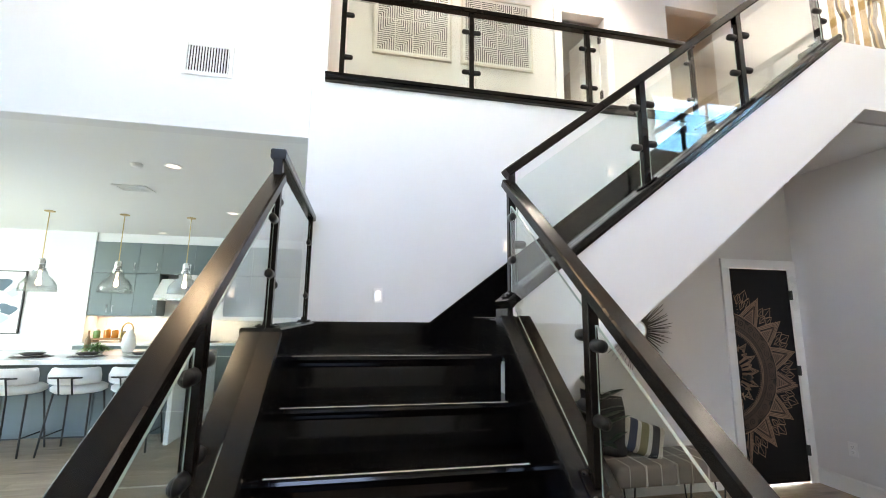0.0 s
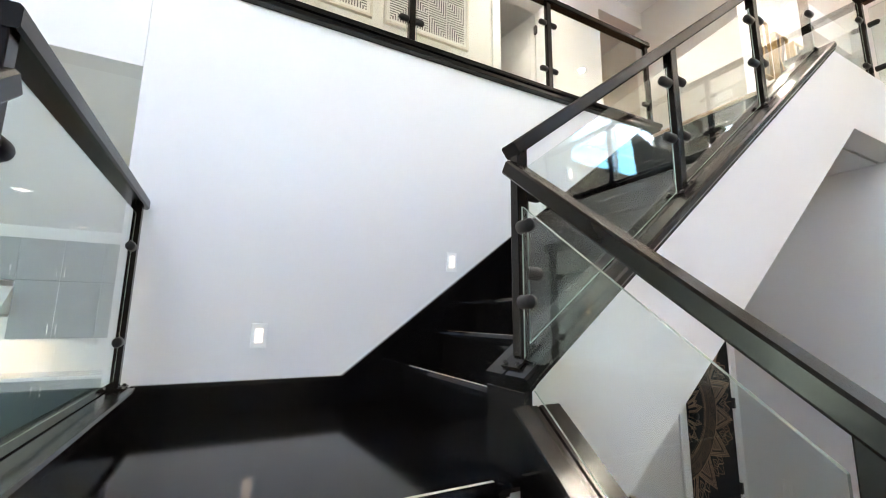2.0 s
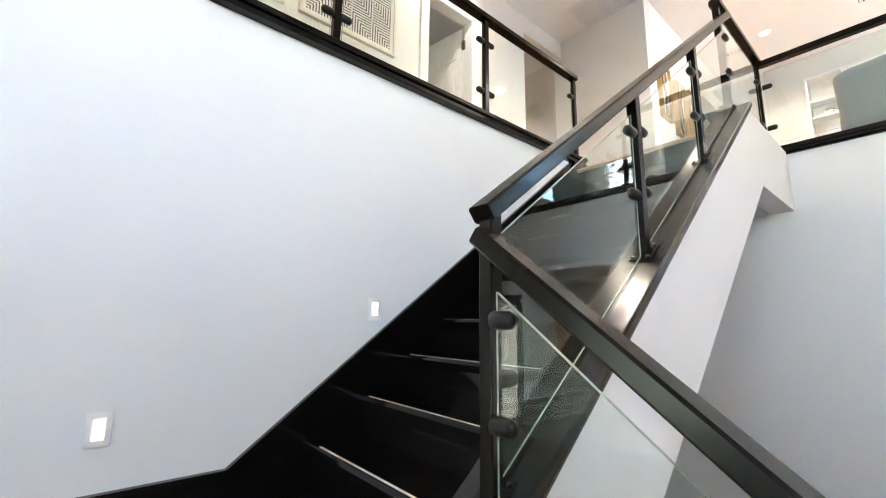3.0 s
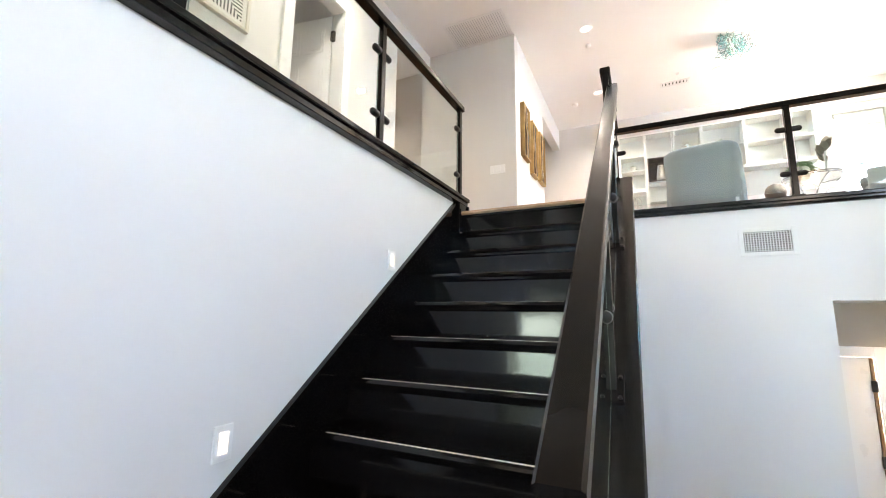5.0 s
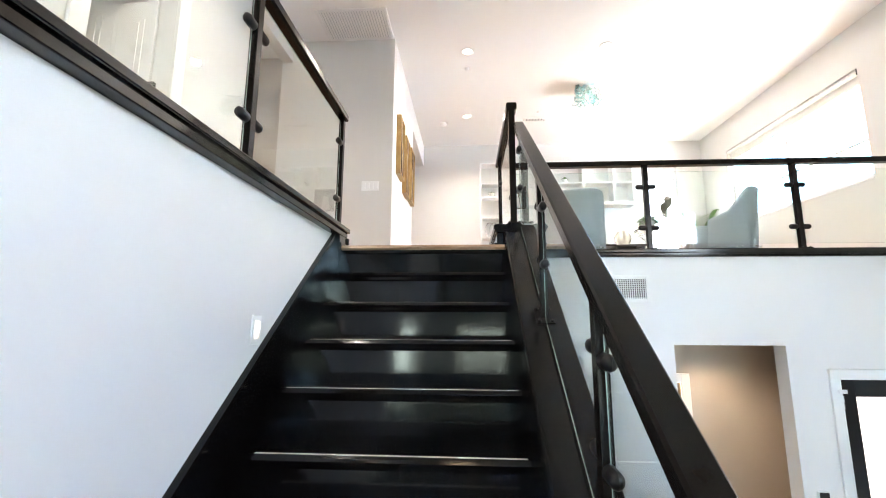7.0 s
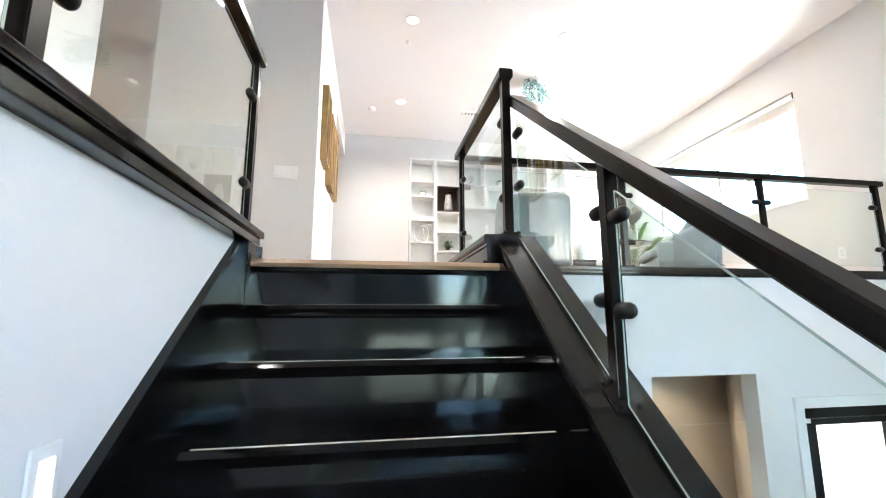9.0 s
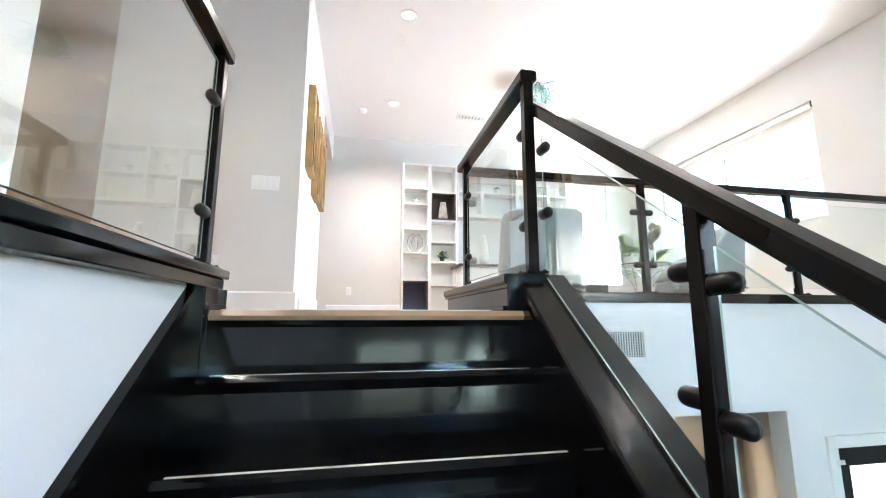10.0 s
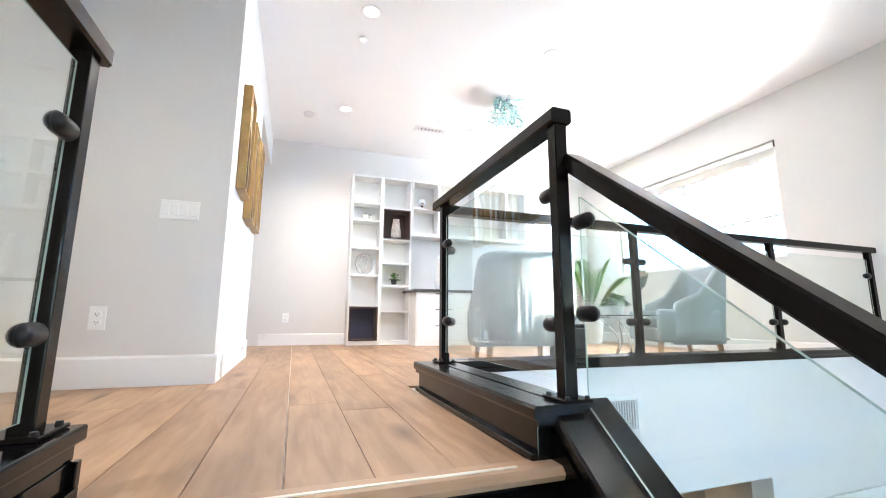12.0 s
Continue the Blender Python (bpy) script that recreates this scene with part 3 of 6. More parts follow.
def panel(parent, a, b, lo, hi, gap=0.035, clamps=None):
    """A glass pane between two posts at a and b (x, y); lo and hi give its lower and upper edge at both ends."""
    clamps = clamps or ((0.40, 0.85) if abs(lo[0] - lo[1]) > 0.2 else (0.22, 0.79))
    a, b = Vector((*a, 0)), Vector((*b, 0))
    d = (b - a).normalized()
    n = Vector((-d.y, d.x, 0)) * 0.005
    length = (b - a).length

    def z(e, t):
        return e[0] + (e[1] - e[0]) * t

    bm = bmesh.new()
    s, e = gap / length, 1 - gap / length
    ring = [(s, lo), (e, lo), (e, hi), (s, hi)]
    front = [bm.verts.new(a + d * length * t + n + Vector((0, 0, z(q, t)))) for t, q in ring]
    back = [bm.verts.new(a + d * length * t - n + Vector((0, 0, z(q, t)))) for t, q in ring]
    bm.faces.new(front)
    bm.faces.new(back[::-1])
    for i in range(4):
        j = (i + 1) % 4
        bm.faces.new((front[i], back[i], back[j], front[j])).material_index = 1
    g = part("glass_panel", bm, [PANE, PANEEDGE], parent, "clear greenish glass pane")
    g.visible_shadow = False
    for t, way in ((0.02 / length, 1), (1 - 0.02 / length, -1)):
        for c in clamps:
            at = a + d * length * t + Vector((0, 0, z(lo, t) + (z(hi, t) - z(lo, t)) * c))
            part("clamp", clamp_bm(at, d * way), RUBBER, parent, smooth=True)


BAR = rect(0.068, -0.046, 0.0, 0.006)
# lower flight, both sides

def lower_rail(x, top_y, top_z, newel):
    r = thing("stair_railing", (x, -2.0, capy(-2.0)), "charcoal steel stair railing with glass panels, lower flight", "railing")
    s = 0.78 if x > 2 else 0.73
    up = 0.0 if x > 2 else 0.05

    def hz(y):
        return top_z + s * (y - top_y)

    ys = (-2.83, -1.945 if x > 2 else -2.085)
    for y in ys:
        post(r, x, y, capy(y) + up, hz(y) - 0.03, lean=(0, 1, 0.78))
    part("handrail", beam((x, -2.95, hz(-2.95)), (x, top_y, top_z), BAR), IRON, r, "charcoal flat steel handrail")
    panel(r, (x, ys[0]), (x, ys[1]), (capy(ys[0]) + up + 0.012, capy(ys[1]) + up + 0.012), (hz(ys[0]) - 0.13, hz(ys[1]) - 0.13))
    panel(r, (x, ys[1]), (x, newel), (capy(ys[1]) + up + 0.012, capy(newel) + 0.03 if x > 2 else 1.42), (hz(ys[1]) - 0.13, hz(newel) - 0.13))
    return r


lower_rail(RX, -1.17, 2.19, -1.17)
lower_rail(RXL, -1.31, 2.09, -1.31)
# landing, left side
r = thing("stair_railing", (RXL, -0.7, 1.392), "charcoal steel railing with one glass panel at the landing", "railing")
post(r, RXL, -1.31, 1.393, 2.16, lean=(0, 1, 0))
post(r, RXL, -0.06, 1.393, 2.16, lean=(0, 1, 0))
part("handrail", beam((RXL, -1.335, 2.195), (RXL, -0.002, 2.195), BAR), IRON, r, "charcoal flat steel handrail")
panel(r, (RXL, -1.31), (RXL, -0.06), (1.43, 1.43), (2.11, 2.11))
# upper flight
r = thing("stair_railing", (3.5, RY, capz(3.5)), "charcoal steel stair railing with glass panels, upper flight", "railing")


def hz2(x):
    return 2.24 + 0.7695 * (x - 2.28)


xs = (2.325, 3.165, 3.92, 4.66)
post(r, xs[0], RY, capz(xs[0]), hz2(xs[0]) - 0.02, lean=(1, 0, 0.771))
for x in xs[1:3]:
    post(r, x, RY, capz(x), hz2(x) - 0.03, lean=(1, 0, 0.771))
part("handrail", beam((2.28, RY, hz2(2.28)), (4.645, RY, hz2(4.645)), BAR), IRON, r, "charcoal flat steel handrail")
for a, b in zip(xs, xs[1:]):
    panel(r, (a, RY), (b, RY), (capz(a) + 0.012, capz(b) + 0.012), (hz2(a) - 0.12, hz2(b) - 0.12))
# loft
r = thing("loft_railing", (LX, -3.0, CZ), "charcoal steel railing with glass panels along the loft edge", "railing")
HB = 4.165
post(r, 4.66, -1.13, CZ, HB)
part("handrail", beam((4.635, -1.13, HB + 0.025), (LX + 0.04, -1.13, HB + 0.025), BAR), IRON, r, "charcoal flat steel handrail")
panel(r, (4.66, -1.13), (LX - 0.06, -1.13), (CZ + 0.05, CZ + 0.05), (HB - 0.08, HB - 0.08))
post(r, LX - 0.06, -1.13, CZ, HB - 0.015)
lys = (-1.13, -2.395, -3.635, -4.80)
for y in lys[1:]:
    post(r, LX + 0.0, y, CZ, HB - 0.03)
part("handrail", beam((LX, RY + 0.03, HB - 0.0), (LX, -4.86, HB - 0.0), BAR), IRON, r, "charcoal flat steel handrail")
for a, b in zip(lys, lys[1:]):
    panel(r, (LX, a), (LX, b), (CZ + 0.05, CZ + 0.05), (HB - 0.1, HB - 0.1))
# upper hall
r = thing("hall_railing", (3.0, 0.03, HZ), "charcoal steel railing with glass panels along the upper hall", "railing")
hx = (1.312, 2.415, 3.545, 4.675)
for x in hx:
    post(r, x, 0.004, HZ, HB - 0.03)
part("handrail", beam((1.20, 0.004, HB), (4.71, 0.004, HB), BAR), IRON, r, "charcoal flat steel handrail")
for a, b in zip(hx, hx[1:]):
    panel(r, (a, 0.004), (b, 0.004), (HZ + 0.03, HZ + 0.03), (HB - 0.08, HB - 0.08))

# ---- further materials ----
PLASTIC = material("white_plate_plastic", (0.84, 0.84, 0.84), 0.3, vary=0.01, scale=6, bump=0)
LEDGE_LIT = glow("lit_step_light_lens", (1.0, 0.92, 0.80), 0.026)
VENTWHITE = material("white_vent_enamel", (0.78, 0.78, 0.78), 0.4, vary=0.02, scale=8, bump=0.01)
FILTER = material("grey_filter_cloth", (0.56, 0.56, 0.57), 0.9, vary=0.05, scale=6, bump=0.05)
# near-black colour that paints the shade in vent gaps and socket slots
GAPSHADE = material("shade_in_gaps", (0.006, 0.006, 0.007), 0.8, vary=0.2, bump=0)
BULB = glow("warm_bulb", (1.0, 0.86, 0.66), 0.25)
DOWN = glow("downlight_lens", (1.0, 0.95, 0.88), 0.05)
BLUESKY = glow("clear_blue_sky", (0.08, 0.5, 1.0), 0.3)
BLUESKY.node_tree.nodes["Principled BSDF"].inputs["Base Color"].default_value = (0.01, 0.04, 0.08, 1)
DAY = glow("bright_porch_daylight", (0.95, 0.98, 1.0), 0.06)
TEAL = material("grey_green_cabinet_paint", (0.14, 0.18, 0.185), 0.42, vary=0.04, scale=3, fine=80, bump=0.01)
TEALDARK = material("slate_green_island_paint", (0.10, 0.135, 0.145), 0.45, vary=0.05, scale=3, fine=80, bump=0.01)
QUARTZ = material("white_quartz", (0.80, 0.80, 0.80), 0.15, vary=0.03, scale=2.5, fine=30, bump=0)
TILE = material("white_glazed_tile", (0.80, 0.79, 0.77), 0.12, vary=0.03, scale=9, fine=40, bump=0.01)
STEEL = material("brushed_steel", (0.55, 0.55, 0.55), 0.28, 1.0, vary=0.05, scale=12, fine=150, bump=0.02)
BRASS = material("aged_brass", (0.55, 0.40, 0.20), 0.3, 1.0, vary=0.1, scale=20, fine=120, bump=0.02)
BOUCLE = material("white_boucle_fabric", (0.72, 0.70, 0.68), 0.95, vary=0.05, scale=30, fine=240, bump=0.5)
BLACK = material("matt_black_metal", (0.012, 0.012, 0.013), 0.45, vary=0.2, scale=20, fine=90, bump=0.02)
BLUEGREY = material("pale_blue_grey_linen", (0.31, 0.345, 0.375), 0.9, vary=0.06, scale=14, fine=260, bump=0.35)
LEGWOOD = wood("limed_oak_legs", (0.30, 0.18, 0.10), (0.45, 0.29, 0.17), (0.15, 0.09, 0.05))
LEAF = material("green_leaves", (0.08, 0.18, 0.05), 0.5, vary=0.4, scale=18, fine=60, bump=0.03, random_tint=0.2)
PALELEAF = material("pale_grey_green_leaves", (0.20, 0.32, 0.17), 0.6, vary=0.35, scale=18, fine=60, bump=0.03)
PALM = material("fresh_palm_leaves", (0.10, 0.22, 0.05), 0.5, vary=0.35, scale=14, fine=60, bump=0.03)
DARKLEAF = material("dark_rubber_plant_leaves", (0.02, 0.05, 0.02), 0.3, vary=0.4, scale=18, fine=60, bump=0.03)
CERAMIC = material("white_ceramic", (0.78, 0.77, 0.75), 0.25, vary=0.04, scale=14, bump=0.01)
MOTTLED = material("mottled_grey_white_ceramic", (0.42, 0.39, 0.37), 0.3, vary=0.85, scale=24, fine=90, bump=0.05)
CHROME = material("polished_silver", (0.75, 0.75, 0.75), 0.12, 1.0, vary=0.04, scale=12, bump=0)
WALNUT = wood("dark_walnut_box", (0.045, 0.024, 0.02), (0.09, 0.052, 0.044), (0.01, 0.006, 0.005), tint=0.05)
NAVYBOX = material("dark_navy_box_lining", (0.06, 0.064, 0.115), 0.5, vary=0.15, scale=8, bump=0.02)
SHELFWHITE = material("white_melamine", (0.80, 0.80, 0.79), 0.35, vary=0.012, scale=3, fine=120, bump=0.01)
DESKTOP = material("dark_stone_desk_top", (0.05, 0.045, 0.045), 0.2, vary=0.3, scale=12, fine=60, bump=0.01)
GOLD = material("weathered_gold_leaf", (0.36, 0.23, 0.09), 0.42, 0.55, vary=0.55, scale=9, fine=45, bump=0.4)
DRIFT = material("dark_burnt_wood", (0.10, 0.062, 0.033), 0.6, vary=0.6, scale=14, fine=60, bump=0.5)
CREAM = material("cream_canvas", (0.72, 0.70, 0.67), 0.85, vary=0.06, scale=9, fine=220, bump=0.25)
CREAMFRAME = material("pale_maple_frame", (0.60, 0.57, 0.51), 0.5, vary=0.08, scale=20, fine=90, bump=0.05)
INK = material("charcoal_ink", (0.10, 0.097, 0.095), 0.8, vary=0.25, scale=30, bump=0.02)
DOORBLACK = material("black_door_paint", (0.008, 0.0075, 0.009), 0.42, vary=0.2, scale=5, fine=60, bump=0.02, specular=0.2)
COPPERWASH = material("thin_copper_wash", (0.10, 0.066, 0.05), 0.5, 0.2, vary=0.5, scale=7, fine=80, bump=0.02)
COPPER = material("copper_line_paint", (0.34, 0.225, 0.165), 0.45, 0.3, vary=0.35, scale=6, fine=80, bump=0.02)
BENCHFAB = material("taupe_woven_fabric", (0.24, 0.21, 0.18), 0.95, vary=0.1, scale=22, fine=200, bump=0.4)
BENCHLINE = material("cream_woven_stripe", (0.55, 0.51, 0.45), 0.95, vary=0.1, scale=22, fine=200, bump=0.4)
DARKFAB = material("charcoal_linen", (0.045, 0.045, 0.047), 0.95, vary=0.15, scale=22, fine=200, bump=0.4)
NAVYFAB = material("navy_stripe", (0.05, 0.06, 0.10), 0.95, vary=0.1, scale=22, fine=200, bump=0.3)
OLIVEFAB = material("olive_stripe", (0.22, 0.20, 0.11), 0.95, vary=0.1, scale=22, fine=200, bump=0.3)
MIRROR = material("mirror_silver", (0.9, 0.9, 0.9), 0.02, 1.0, vary=0.0, rough_vary=0.0, bump=0)
TWIG = material("dark_dry_twigs", (0.06, 0.05, 0.04), 0.7, vary=0.3, scale=20, bump=0.1)
SLATEBLUE = material("slate_blue_paint", (0.09, 0.14, 0.18), 0.7, vary=0.4, scale=7, fine=40, bump=0.05)
PALEBLUE = material("pale_blue_paint", (0.50, 0.58, 0.63), 0.7, vary=0.2, scale=6, fine=40, bump=0.05)
CANVAS = material("white_canvas", (0.74, 0.74, 0.73), 0.85, vary=0.05, scale=7, fine=200, bump=0.2)
ORANGE = material("orange_glass_jar", (0.55, 0.20, 0.03), 0.25, vary=0.2, scale=9, bump=0)
SLATE = material("dark_stoneware", (0.045, 0.045, 0.048), 0.5, vary=0.2, scale=14, bump=0.05)
BOARDWOOD = wood("serving_board", (0.22, 0.12, 0.06), (0.36, 0.22, 0.12), (0.1, 0.05, 0.03))
SHADECLOTH = material("white_roller_cloth", (0.78, 0.77, 0.74), 0.9, vary=0.02, scale=5, fine=220, bump=0.1)
HIDE = material("white_hide", (0.8, 0.8, 0.8), 0.5)


# ---- plates, vents and lights on walls and ceilings ----
def step_light(x, z):
    t = thing("step_light", (x, 0, z), "white rocker plate with a lit lens low on the stair wall", "step light", "step lights on the stair wall")
    part("plate", box(x - 0.036, x + 0.036, -0.007, 0, z - 0.058, z + 0.058, 0.003), PLASTIC, t)
    part("lens", box(x - 0.017, x + 0.017, -0.011, -0.006, z - 0.034, z + 0.034, 0.002), LEDGE_LIT, t, "softly lit lens")


for x, z in ((1.675, 1.597), (2.715, 2.025), (3.707, 2.753)):
    step_light(x, z)


def turned(bm, face, x, y):
    """Turns a mesh built facing -y at the origin to a wall that faces -x or +y, and moves it there."""
    m = {"-y": Matrix(), "-x": Matrix.Rotation(radians(-90), 4, "Z"), "+y": Matrix.Rotation(radians(180), 4, "Z")}[face]
    bmesh.ops.transform(bm, matrix=Matrix.Translation((x, y, 0)) @ m, verts=bm.verts)
    return bm


def outlet(face, x, y, z):
    t = thing("wall_outlet", (x, y, z), "white double socket plate on the wall", "wall outlet", "wall outlets")
    part("plate", turned(box(-0.036, 0.036, -0.006, 0, z - 0.058, z + 0.058, 0.003), face, x, y), PLASTIC, t)
    for dz in (-0.02, 0.02):
        s = part("socket", turned(box(-0.017, 0.017, -0.009, -0.005, z + dz - 0.014, z + dz + 0.014, 0.003), face, x, y), PLASTIC, t)
        h = box(-0.008, -0.006, -0.0105, -0.0085, z + dz - 0.002, z + dz + 0.007)
        box(0.006, 0.008, -0.0105, -0.0085, z + dz - 0.002, z + dz + 0.007, bm=h)
        box(-0.002, 0.002, -0.0105, -0.0085, z + dz - 0.01, z + dz - 0.006, bm=h)
        part("slots", turned(h, face, x, y), GAPSHADE, s)


outlet("-x", CX, 0.48, 3.574)
outlet("-x", BX, -0.34, 3.57)
outlet("+y", 6.07, SY, 3.60)
outlet("-x", LX, -0.26, 0.37)
t = thing("light_switch", (CX, 0.22, 4.16), "white four-gang rocker switch plate", "light switch")
part("plate", turned(box(-0.093, 0.093, -0.006, 0, 4.10, 4.205, 0.003), "-x", CX, 0.178), PLASTIC, t)
for k in range(4):
    c = -0.066 + 0.044 * k
    part("rocker", turned(box(c - 0.016, c + 0.016, -0.010, -0.005, 4.12, 4.185, 0.002), "-x", CX, 0.178), PLASTIC, t)
t = thing("thermostat", (LX, -3.53, 1.45), "white wall thermostat with a black display", "thermostat")
part("body", box(LX - 0.022, LX, -3.575, -3.49, 1.38, 1.50, 0.006), PLASTIC, t)
part("display", box(LX - 0.025, LX - 0.021, -3.567, -3.498, 1.455, 1.495, 0.001), BLACK, t)

t = thing("wall_vent", (0.31, 0, 3.38), "white wall register with upright slats", "air vent")
# flat sheet on the wall, its black stands for the shade between the slats
part("backing", box(0.162, 0.467, -0.003, -0.0005, 3.275, 3.492), GAPSHADE, t)
f = box(0.134, 0.164, -0.012, 0, 3.245, 3.517, 0.003)
box(0.464, 0.494, -0.012, 0, 3.245, 3.517, 0.003, bm=f)
box(0.164, 0.464, -0.012, 0, 3.245, 3.277, 0.003, bm=f)
box(0.164, 0.464, -0.012, 0, 3.487, 3.517, 0.003, bm=f)
part("frame", f, VENTWHITE, t)
for k in range(15):
    x = 0.174 + k * 0.0201
    part("slat", box(x - 0.0045, x + 0.0045, -0.010, -0.003, 3.277, 3.487), VENTWHITE, t)
t = thing("wall_vent", (LX, -2.18, 3.04), "white egg-crate wall grille below the loft", "air vent")
part("backing", box(LX - 0.003, LX - 0.0005, -2.345, -2.02, 2.955, 3.13), GAPSHADE, t)
f = box(LX - 0.012, LX, -2.37, -2.335, 2.93, 3.155, 0.003)
box(LX - 0.012, LX, -2.03, -1.995, 2.93, 3.155, 0.003, bm=f)
box(LX - 0.012, LX, -2.335, -2.03, 2.93, 2.962, 0.003, bm=f)
box(LX - 0.012, LX, -2.335, -2.03, 3.123, 3.155, 0.003, bm=f)
part("frame", f, VENTWHITE, t)
for k in range(17):
    y = -2.325 + k * 0.0178
    part("slat", box(LX - 0.010, LX - 0.004, y - 0.0026, y + 0.0026, 2.962, 3.123), VENTWHITE, t)
for k in range(9):
    z = 2.972 + k * 0.0178
    part("crossbar", box(LX - 0.008, LX - 0.003, -2.335, -2.03, z - 0.0024, z + 0.0024), VENTWHITE, t)


def ceiling_vent(x0, x1, y0, y1, z, n, name, label):
    t = thing(name, ((x0 + x1) / 2, (y0 + y1) / 2, z), label, "air vent")
    w = 0.03
    f = box(x0, x1, y0, y0 + w, z - 0.012, z, 0.003)
    box(x0, x1, y1 - w, y1, z - 0.012, z, 0.003, bm=f)
    box(x0, x0 + w, y0 + w, y1 - w, z - 0.012, z, 0.003, bm=f)
    box(x1 - w, x1, y0 + w, y1 - w, z - 0.012, z, 0.003, bm=f)
    part("frame", f, VENTWHITE, t)
    part("backing", box(x0 + w, x1 - w, y0 + w, y1 - w, z - 0.002, z - 0.0005), GAPSHADE if n < 16 else FILTER, t)
    for k in range(n):
        y = y0 + w + (k + 0.5) * (y1 - y0 - 2 * w) / n
        h = 0.32 * (y1 - y0 - 2 * w) / n
        part("slat", box(x0 + w, x1 - w, y - h, y + h, z - 0.009, z - 0.003), VENTWHITE, t)


ceiling_vent(5.745, 6.22, -0.04, 0.69, CEIL, 24, "return_air_grille", "large white louvred return grille in the ceiling")
ceiling_vent(8.18, 8.32, -2.07, -1.69, CEIL, 7, "ceiling_vent", "small white ceiling register above the loft")
ceiling_vent(-1.17, -0.83, 1.72, 1.97, 2.82, 5, "ceiling_vent", "small white ceiling register in the kitchen")


def downlight(x, y, z, r=0.075, group="recessed ceiling lights"):
    t = thing("downlight", (x, y, z), "round white recessed ceiling light", "ceiling light", group)
    part("trim_ring", lathe([(r, -0.001), (r, -0.006), (r - 0.006, -0.010), (r - 0.018, -0.008), (r - 0.018, -0.001)], Matrix.Translation((x, y, z)), 24), VENTWHITE, t, smooth=True)
    part("lens", lathe([(0, -0.004), (r - 0.018, -0.004)], Matrix.Translation((x, y, z)), 24), DOWN, t, "lit frosted lens")


for x, y in ((6.50, -0.85), (6.48, -2.42), (8.08, -0.84), (8.12, -2.40), (8.07, -3.92), (6.48, -3.95)):
    downlight(x, y, CEIL)
for x, y in ((-0.25, 0.955), (-0.25, 2.88), (-0.25, 4.75), (-1.9, 4.75), (-3.6, 1.0)):
    downlight(x, y, 2.82)
# upper hall; the one at x 2.2 is an added, unseen light
for x, y in ((4.2, 0.62), (2.2, 0.62)):
    downlight(x, y, CEIL)
for x, y, r in ((6.83, -0.84, 0.03), (8.32, -0.46, 0.055), (7.99, -1.9, 0.025)):
    t = thing("smoke_detector", (x, y, CEIL), "small round white detector on the ceiling", "smoke detector")
    part("body", lathe([(r, 0), (r, -0.012), (r * 0.8, -0.03), (0, -0.032)], Matrix.Translation((x, y, CEIL)), 20), PLASTIC, t, smooth=True)
t = thing("smoke_detector", (-0.565, 0.965, 2.82), "small round white detector on the kitchen ceiling", "smoke detector")
part("body", lathe([(0.05, 0), (0.05, -0.012), (0.04, -0.03), (0, -0.032)], Matrix.Translation((-0.565, 0.965, 2.82)), 20), PLASTIC, t, smooth=True)
downlight(6.45, -3.35, 2.60, group="recessed light in the small hall")
lamp("hall_downlight", "SPOT", look((6.45, -3.35, 2.585), (6.75, -3.45, 0)), 1.15, (1, 0.86, 0.70), 0.05, angle=120)
# added warm spot without a fixture, brightens the passage behind the upper opening
lamp("passage_warm_fill", "SPOT", look((5.85, 2.6, 5.82), (5.85, 2.6, 0)), 0.8, (1, 0.82, 0.62), 0.05, angle=130)
# spots below the ceiling lights, also the added one at x 2.2
for x, y, p in ((4.2, 0.62, 2.1), (2.2, 0.62, 1.4), (6.50, -0.85, 2.8), (6.48, -2.42, 2.8), (8.08, -0.84, 3.2)):
    lamp("upper_downlight", "SPOT", look((x, y, 5.83), (x, y + 0.001, 0)), 1.15 * p, (0.97, 0.98, 1), 0.05, angle=150)
lamp("under_cabinet_light", "AREA", look((-1.9, 5.15, 1.35), (-1.9, 5.25, 0)), 0.22, (1, 0.80, 0.58), 2.6, 0.05)

# chandelier of teal glass squares
rnd = random.Random(4)
cl = thing("chandelier", (7.34, -2.445, CEIL), "flush ceiling lamp made of clustered teal glass squares", "chandelier")
part("canopy", lathe([(0.07, 0), (0.07, -0.02), (0.02, -0.04), (0.015, -0.12), (0, -0.12)], Matrix.Translation((7.34, -2.445, CEIL)), 20), CHROME, cl, smooth=True)
for k in range(84):
    a, h, r = rnd.random() * 6.283, rnd.uniform(-0.22, -0.02), rnd.uniform(0.03, 0.185)
    c = Vector((7.34 + r * math.cos(a), -2.445 + r * math.sin(a), CEIL + h))
    m = Matrix.Translation(c) @ Euler((rnd.random() * 3, rnd.random() * 3, rnd.random() * 3)).to_matrix().to_4x4()
    s = 0.038
    q = [m @ Vector(p) for p in ((-s, -s, 0), (s, -s, 0), (s, s, 0), (-s, s, 0), (-s, -s, 0))]
    g = part("glass_square", path_tube(q, 0.006, 5), TEALGLASS if k % 2 else CLEAR, cl)
part("bulb", lathe([(0, 0.03), (0.02, 0.02), (0.028, 0), (0.02, -0.02), (0, -0.03)], Matrix.Translation((7.34, -2.445, CEIL - 0.13)), 12), BULB, cl, "lit bulb", smooth=True)


